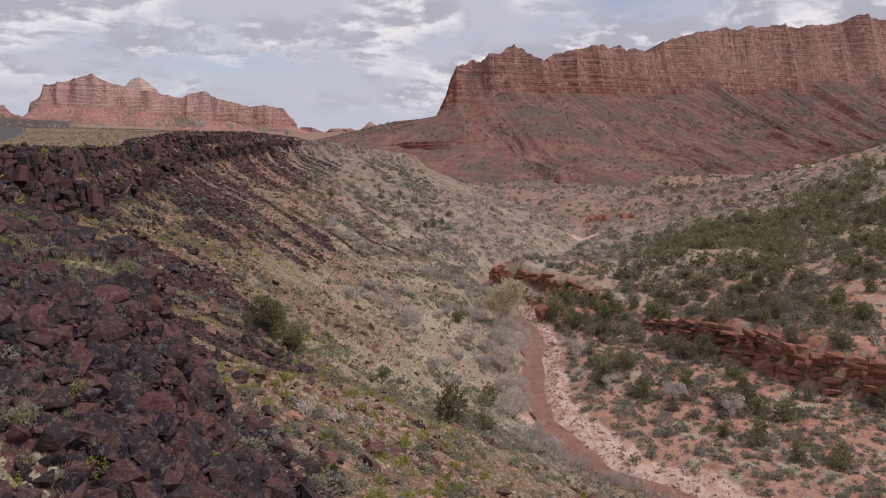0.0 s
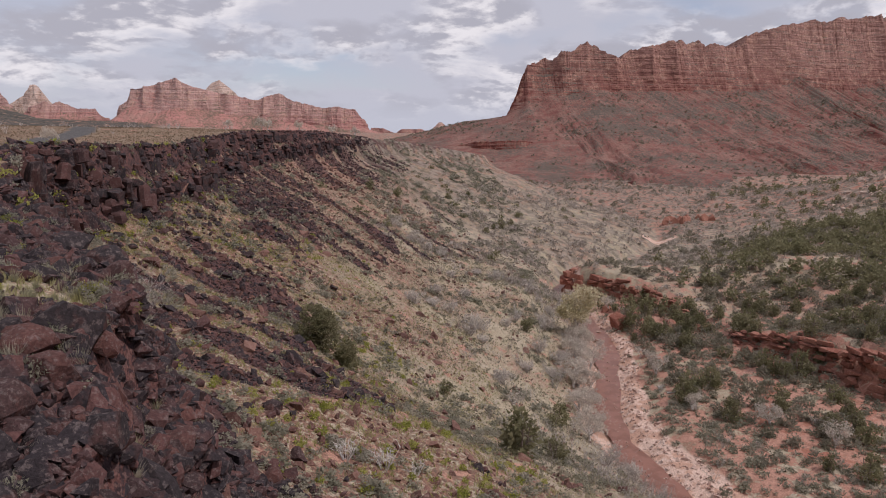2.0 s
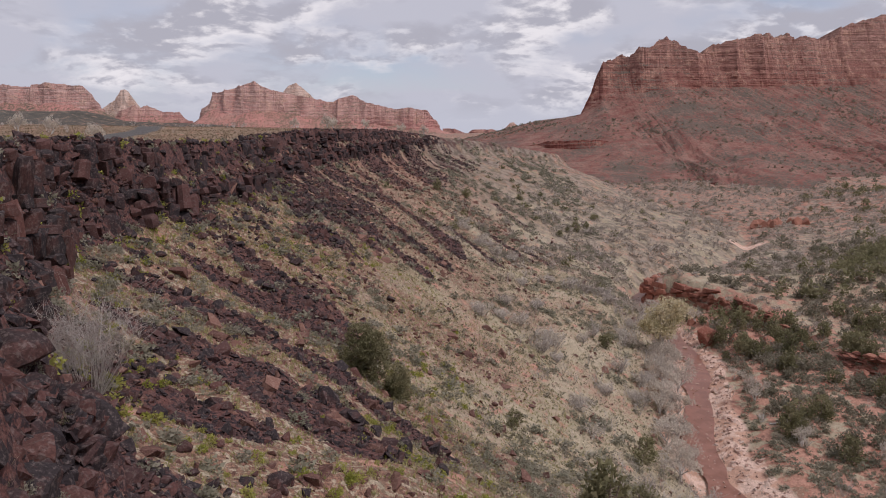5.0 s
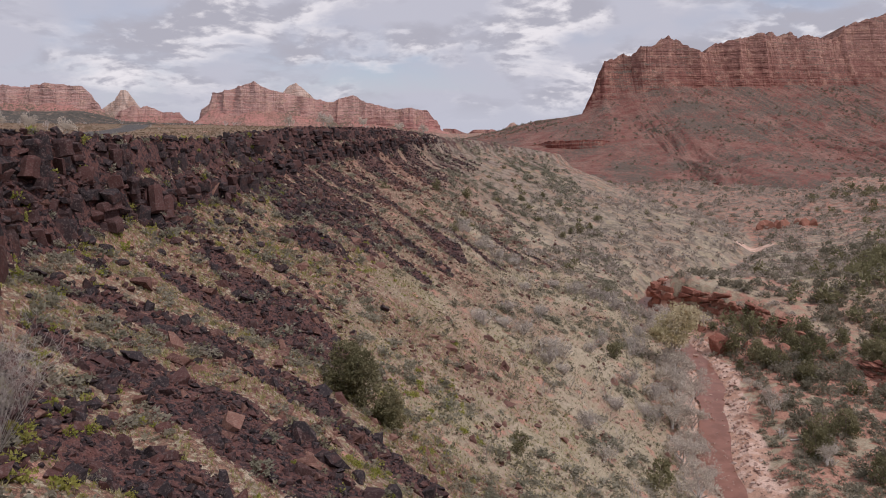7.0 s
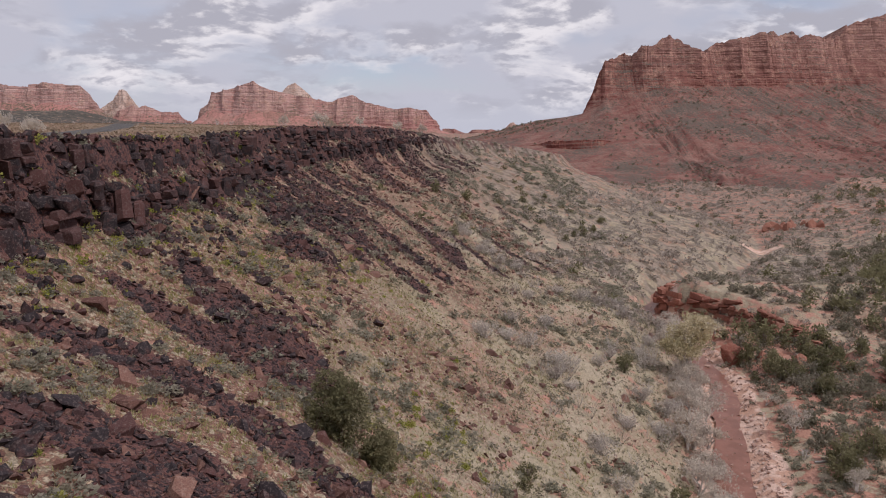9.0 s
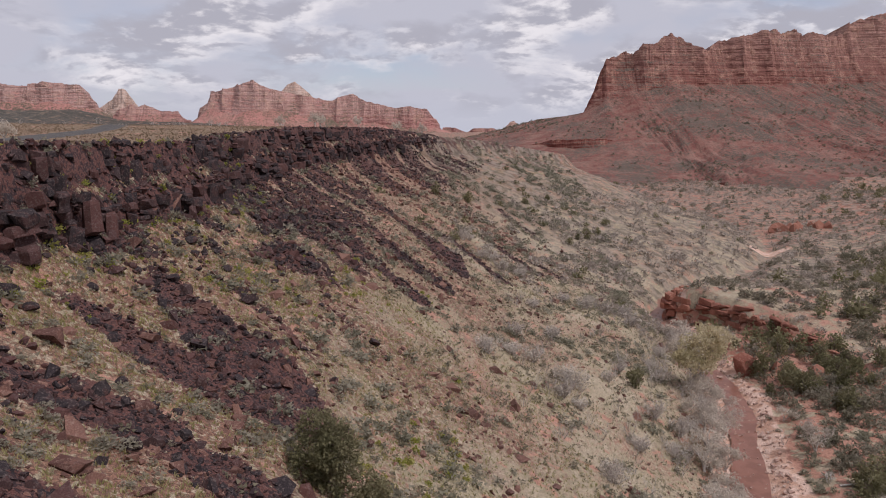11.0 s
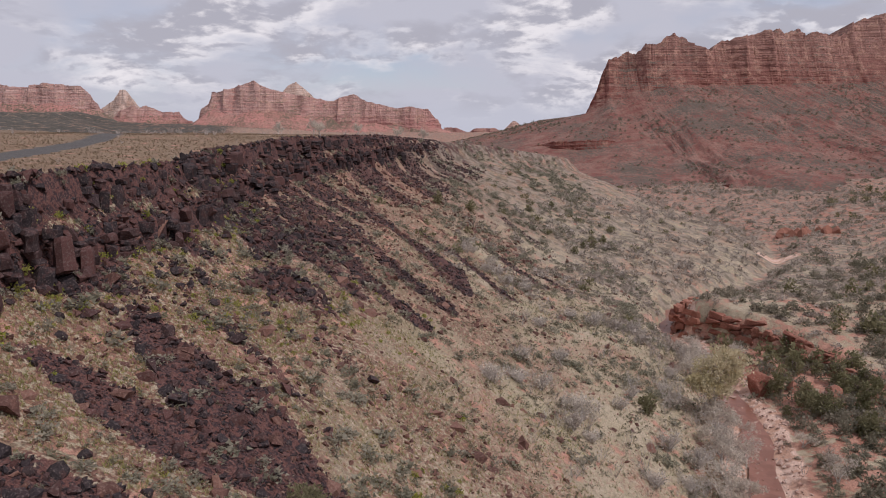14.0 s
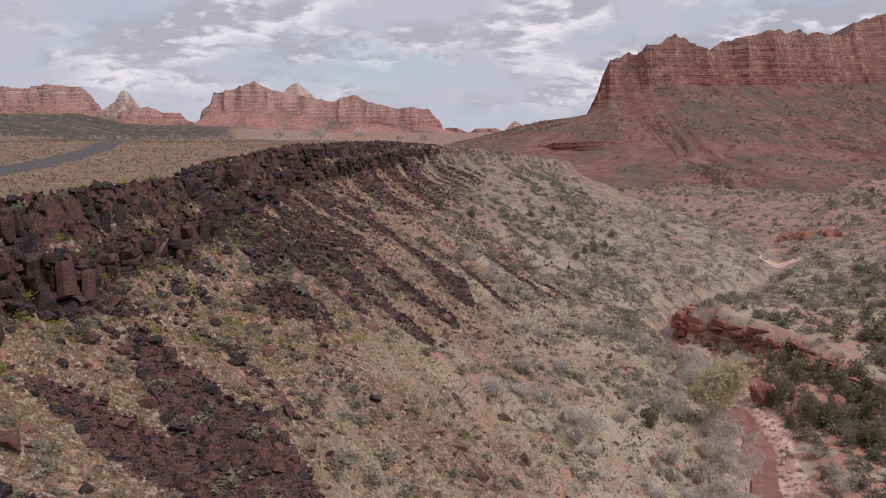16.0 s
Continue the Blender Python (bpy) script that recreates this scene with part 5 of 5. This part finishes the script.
plant_junipers()
for x, y, size in ((17, 59.9, 0.75), (11.8, 50, 1.15), (3.3, 195.7, 0.9), (-4.1, 186.2, 0.85), (36, 215, 0.8), (23.9, 108.8, 0.55), (20.9, 76.5, 0.65), (7.3, 68.3, 0.35),
                   (55.7, 70, 0.95), (57.8, 65, 0.75), (61.7, 63, 0.8), (63.2, 64, 0.7), (55.6, 88.3, 1.0), (59.1, 81.6, 0.8), (22.2, 79.6, 0.85), (7.8, 71.7, 0.5), (24.4, 111.5, 0.7),
                   (30, 205, 0.6), (40, 220, 0.7), (33, 212, 0.5), (20, 226, 0.6), (28, 240, 0.7), (45, 235, 0.8)):
    stand_copy(KINDS[int(x * 7 + y) % 4], x, y, size, x * 31)


# ---- leafless cottonwoods along the water ----
def cottonwood(seed, height, buds):
    rnd = random.Random(seed)
    tree = thing("cottonwood_tree", "leafless pale cottonwood with budding twigs beside the creek", "tree", "creekside cottonwoods")
    wood, twigs, tips = [], [], []

    def grow(a, d, l, w, depth):
        b = [a[i] + d[i] * l for i in range(3)]
        if depth < 2:
            wood.append(limb(a, b, w, w * 0.62, 5))
        else:
            twigs.append(spike(a, b, w))
        if depth >= 4:
            tips.append(b)
            return
        for _ in range(3 if depth < 3 else 4):
            e = Vector(d) + Vector((rnd.gauss(0, 0.5), rnd.gauss(0, 0.5), rnd.gauss(0.12, 0.3)))
            grow(b if rnd.random() < 0.6 else [a[i] + d[i] * l * 0.7 for i in range(3)], tuple(e.normalized()), l * rnd.uniform(0.55, 0.8), w * 0.55, depth + 1)

    for _ in range(2):
        grow((rnd.gauss(0, 0.1), rnd.gauss(0, 0.1), -0.2), tuple(Vector((rnd.gauss(0, 0.25), rnd.gauss(0, 0.25), 1)).normalized()), height * 0.34, 0.03 * height, 0)
    trunk = part("trunk", tri_mesh("trunk", join(wood), True), MAT_DEAD, tree)
    part("twig_mass", tri_mesh("twig_mass", join(twigs)), MAT_TWIG, trunk)
    lobes = [(*p, 0.11 * height) for p in tips[::4]]
    crown = tri_mesh("crown", leafy(seed, 1500 if buds else 560, 0.19 if buds else 0.15, lobes, 1.0, 4))
    part("crown", crown, MAT_HAZE if buds else MAT_PUFF, tree, "thin yellow-green haze of buds" if buds else "")
    return tree


WOODS = [cottonwood(31, 5.5, False), cottonwood(32, 4.5, False), cottonwood(33, 6.5, True), cottonwood(34, 5.0, False)]
for tree, (x, y) in zip(WOODS, ((38.5, 131), (33.5, 112), (34.2, 118.5), (41.5, 146))):
    stand(tree, x, y, 1.5 if x == 34.2 else 1.1, 10)
for k, (x, y, size) in enumerate(((40.5, 139, 1.2), (43.5, 148, 1.0), (31.5, 105.5, 0.85), (44, 155, 0.8), (30.0, 99, 0.8), (28.2, 92, 0.7), (44.6, 105, 0.75), (51.2, 151, 0.9), (52, 84, 0.8), (57, 78, 0.7), (37, 127, 1.0), (45.8, 116, 0.6), (34.6, 116, 0.8), (31.7, 107.4, 1.0), (31.2, 102.9, 1.1), (29.2, 98.5, 1.0), (30.4, 96, 0.9), (27.4, 88.9, 1.0), (28.2, 86.4, 0.8), (37, 132, 1.1), (40.7, 146.9, 1.0), (26.5, 80, 0.9), (28, 84, 0.6), (44.2, 90.4, 0.6), (34.5, 108, 0.9), (32.6, 101.5, 0.8), (31, 95.5, 0.8), (36.5, 115, 0.9), (38.5, 126, 1.0), (40, 134.5, 1.1), (42, 143, 1.0), (29.5, 88, 0.7))):
    stand_copy(WOODS[(0, 1, 3)[k % 3]], x, y, size, 67 * k)


# bare trees by the cliff and on the plateau, and dead brush on the slope
THICKET = thing("bare_shrub", "tall leafless grey shrub at the foot of the lava cliff", "shrub")
part("twig_mass", tri_mesh("twig_mass", twiggy(303, 90, 1.0, 0.6, 6, 0.0028)), MAT_TWIG, THICKET)
stand(THICKET, -11.2, 34.8, 4.2, 0)
SNAG = cottonwood(41, 4.6, False)
tagged(SNAG, "thin leafless tree on the plateau")
stand(SNAG, -36, 60, 0.7, 0)
for k, (x, y, size) in enumerate(((-44, 66, 0.75), (-52, 74, 0.7), (-58, 84, 0.6), (-40, 90, 0.5), (-62, 118, 0.7), (-75, 130, 0.7), (-30, 185, 0.7), (-34, 196, 0.8), (-26, 210, 0.8), (-45, 205, 0.7), (-18, 240, 0.9), (-12, 262, 0.9))):
    tagged(stand_copy(SNAG, x, y, size, 83 * k), "thin leafless tree on the plateau")
PALE = thing("leafless_shrub", "rounded leafless pale-grey shrub on the dry slope", "shrub", "leafless shrubs")
part("twig_mass", tri_mesh("twig_mass", flat_twigs(twiggy(305, 26, 1.0, 0.8, 5, 0.022))), MAT_TWIG, PALE)
part("crown", tri_mesh("crown", leafy(306, 110, 0.085, [(0, 0, 0.5, 0.5), (0.3, 0.1, 0.45, 0.42), (-0.3, 0.15, 0.42, 0.42), (0, -0.3, 0.5, 0.4)], 0.9, 3)), MAT_PUFF, PALE)
stand(PALE, 10.9, 106.5, 2.2, 0)
pale_rnd = random.Random(9)
pale_at = [(13.5, 99.2), (14.5, 117.2), (16.4, 76.6), (16.2, 84.5), (21.5, 96.1), (20.2, 107.4), (22.5, 112), (9, 112)]
pale_at += [(x, y) for x, y in ((pale_rnd.uniform(2, 32), pale_rnd.uniform(66, 165)) for _ in range(130)) if vnoise(np.array([x / 11]), np.array([y / 11]), 28)[0] > 0.5 and 0.35 < zone(np.array([x]), np.array([y]))[0][0] < 0.93]
for k, (x, y) in enumerate(pale_at):
    stand_copy(PALE, x, y, pale_rnd.uniform(1.3, 2.6), 61 * k)
DEAD = thing("dead_shrub", "bleached dead shrub lying on the slope", "shrub", "dead shrubs")
part("twig_mass", tri_mesh("twig_mass", twiggy(301, 10, 1.2, 1.0, 3, 0.03)), MAT_DEAD, DEAD)
stand(DEAD, 0.0, 30.2, 1.0, 0)
for k, (x, y, size) in enumerate(((1.7, 30.8, 1.1), (3.2, 31.5, 0.8), (44.2, 90, 1.5), (58, 84, 1.4), (42.5, 98, 1.2))):
    stand_copy(DEAD, x, y, size, 77 * k)
LOG = thing("fallen_log", "bleached fallen log on the flat beside the creek", "log")
part("stem", tri_mesh("stem", join([limb((0, 0, 0.15), (4.2, 0.3, 0.35), 0.14, 0.07, 6), limb((2.4, 0.2, 0.25), (3.4, 0.9, 0.7), 0.06, 0.02, 5), limb((3.0, 0.2, 0.3), (4.0, -0.6, 0.6), 0.05, 0.02, 5)]), True), MAT_DEAD, LOG)
stand(LOG, 43.0, 96.6, 1.0, 5)

# ---- lava cliff and sandstone ledges, block by block ----
def block_mesh(name, vt):
    return quad_mesh(name, vt[0], vt[1], None, False)


cliff = thing("lava_cliff", "broken dark lava cliff along the plateau rim", "cliff")
BLOCKS = [block_mesh("block", vt) for vt in JOINTED]
for me in BLOCKS:
    me.materials.append(MAT_BOULDER)
for k in lone:
    ob = part("block", BLOCKS[int(k) % len(BLOCKS)], None, cliff)
    ob.matrix_basis = Matrix.Translation(Vector(c1[k].tolist())) @ Matrix(crot[k].tolist()).to_4x4() @ Matrix.Diagonal((*csz[k].tolist(), 1))

STRATA = [block_mesh("slab", hull_rock(140 + k, 18, (1.0, 0.8, 1.0), 0.5)) for k in range(6)]
for me in STRATA:
    me.materials.append(MAT_RED)


def ledge(name, i0, i1, label, layers):
    """Beds of sandstone laid along the ledge line, each set back a little from the one below."""
    top = thing(name, label, "ledge")
    rnd = random.Random(i0)
    for (ax, ay, ah), (bx, by, bh) in zip(LEDGE[i0:i1], LEDGE[i0 + 1:i1 + 1]):
        length = math.hypot(bx - ax, by - ay)
        turn = math.degrees(math.atan2(by - ay, bx - ax))
        n = max(2, int(length / 2.2))
        for k in range(n):
            t = (k + rnd.random() * 0.6) / n
            x, y, h = ax + (bx - ax) * t, ay + (by - ay) * t, ah + (bh - ah) * t
            nx, ny = -(by - ay) / length, (bx - ax) / length
            shift = -1.6 * float(fbm(np.array([x / 7]), np.array([y / 7]), 3, 21)[0])
            z0 = float(land(np.array([x - nx * 2.5]), np.array([y - ny * 2.5]))[0][0])
            for j in range(layers):
                if rnd.random() < 0.14:
                    continue
                f = (j + 0.5) / layers
                hard = rnd.choice((0.5, -0.2, -0.7)) if j < layers - 2 else 0.5
                into = shift + 0.3 + 0.9 * f + rnd.uniform(-0.5, 0.5) - hard
                ob = part("slab", STRATA[rnd.randrange(6)], None, top)
                ob.matrix_basis = pose(x + nx * into, y + ny * into, z0 + h * f, rnd.gauss(0, 2.5), rnd.gauss(0, 2.5), turn + rnd.gauss(0, 9)) @ Matrix.Diagonal((rnd.uniform(2.0, 5.0), rnd.uniform(1.8, 3.4), h / layers * rnd.uniform(1.1, 1.9), 1))


ledge("creek_ledge", 2, 7, "overhanging red sandstone ledge above the creek bend", 5)
ledge("flat_ledge", 8, 15, "long bedded red sandstone ledge among junipers", 7)


# ---- single boulders ----
STONES = [block_mesh("boulder", worn_rock(160 + k, (1.25, 1.1, 0.9))) for k in range(8)]


def boulder(name, me, mat, x, y, size, label, group, turn=0.0, sink=0.25):
    z = float(land(np.array([x]), np.array([y]))[0][0])
    ob = new(name, me)
    if not me.materials:
        me.materials.append(mat)
    ob.matrix_basis = pose(x, y, z + (0.32 - sink) * size, 0, 0, turn) @ Matrix.Diagonal((size, size, size, 1))
    return tagged(ob, label, "boulder", group)


for me in STONES:
    me.materials.append(MAT_BOULDER)
far_b = sow(900, -28, 4, 12, 100, lambda x, y, z, m: (zone(x, y)[0] > 0.02) * (zone(x, y)[0] < 0.32) * 0.32)
for k, (x, y, z) in enumerate(far_b[:120]):
    boulder("lava_boulder", STONES[k % 8], None, float(x), float(y), float(RNG.uniform(0.4, 0.95)), "angular brown lava boulder fallen from the rim", "fallen lava boulders", 47 * k)
near_b = sow(2600, -13, 1, 6, 30, lambda x, y, z, m: (zone(x, y)[2] < 2.5) * (0.12 + 0.6 * (np.abs(zone(x, y)[2]) < 2.2)) * (1 - glade(x, y)))
for k, (x, y, z) in enumerate(near_b[:230]):
    boulder("rim_boulder", STONES[(k + 3) % 8], None, float(x), float(y), float(np.clip(RNG.lognormal(-0.35, 0.35), 0.4, 1.5)), "angular red-brown lava boulder on the rim", "rim boulders", 71 * k)

RED_STONES = [block_mesh("boulder", worn_rock(180 + k, (1.1, 0.9, 1.2))) for k in range(4)]
for me in RED_STONES:
    me.materials.append(MAT_RED)
boulder("red_boulder", block_mesh("boulder", hull_rock(199, 16, (1.0, 0.85, 1.15), 0.6)), MAT_RED, 48.7, 135.3, 4.4, "tall red sandstone boulder beside the creek", "", 30, 0.05)
for k, (x, y, size) in enumerate(((52.5, 133.5, 2.2), (54.5, 132.2, 1.9), (57.2, 130.5, 2.6), (63.5, 112, 2.4), (66, 106, 2.2), (68.5, 98, 2.0), (47, 158, 2.4), (50, 150, 1.8), (62, 128, 2.0))):
    boulder("red_boulder", RED_STONES[k % 4], None, x, y, size, "blocky red sandstone boulder below the ledge", "red boulders", 53 * k)
bank_rnd = random.Random(21)
for k in range(16):
    boulder("red_boulder", RED_STONES[k % 4], None, bank_rnd.gauss(128, 7), bank_rnd.gauss(296, 3), bank_rnd.uniform(1.5, 5.0), "red rock of a low outcrop on the valley floor", "red outcrop", 53 * k)
PALE_STONES = [block_mesh("boulder", worn_rock(190 + k, (1.2, 1.0, 0.9), 10, 1)) for k in range(4)]
for me in PALE_STONES:
    me.materials.append(MAT_PALEROCK)
rock_rnd = random.Random(5)
for k in range(70):
    t = rock_rnd.random()
    x, y = 175 + 112 * t + rock_rnd.gauss(0, 7), 250 + 112 * t + rock_rnd.gauss(0, 7)
    boulder("pale_boulder", PALE_STONES[k % 4], None, x, y, rock_rnd.uniform(1.0, 3.6), "pale sandstone boulder on the far spur", "pale boulders", 31 * k)
for k in range(16):
    boulder("pale_boulder", PALE_STONES[k % 4], None, rock_rnd.uniform(85, 150), rock_rnd.uniform(105, 170), rock_rnd.uniform(0.8, 2.2), "pale sandstone boulder among junipers", "pale boulders", 37 * k)

# stones in and beside the water
w1 = sow(11000, 30, 62, 58, 180, lambda x, y, z, m: smooth(m["bed"], 0.3, 0.8) * np.where(np.abs(zone(x, y)[3]) < 2, 0.3, 0.8))
w1[:, 2] = np.maximum(w1[:, 2], along(w1[:, 0], w1[:, 1], CREEK)[1] + 0.06)
strew("creek_stones", PEBBLES, w1 + [0, 0, 0.08], turns(len(w1), 0.3), np.clip(RNG.lognormal(-1.35, 0.5, len(w1)), 0.12, 1.1), MAT_STONE, "pale pink cobbles in and beside the creek", "cobbles")

# from plan units to metres
for ob in scene.objects:
    if ob.parent is None and ob.type in ("MESH", "EMPTY"):
        ob.matrix_basis = Matrix.Scale(UNIT, 4) @ ob.matrix_basis
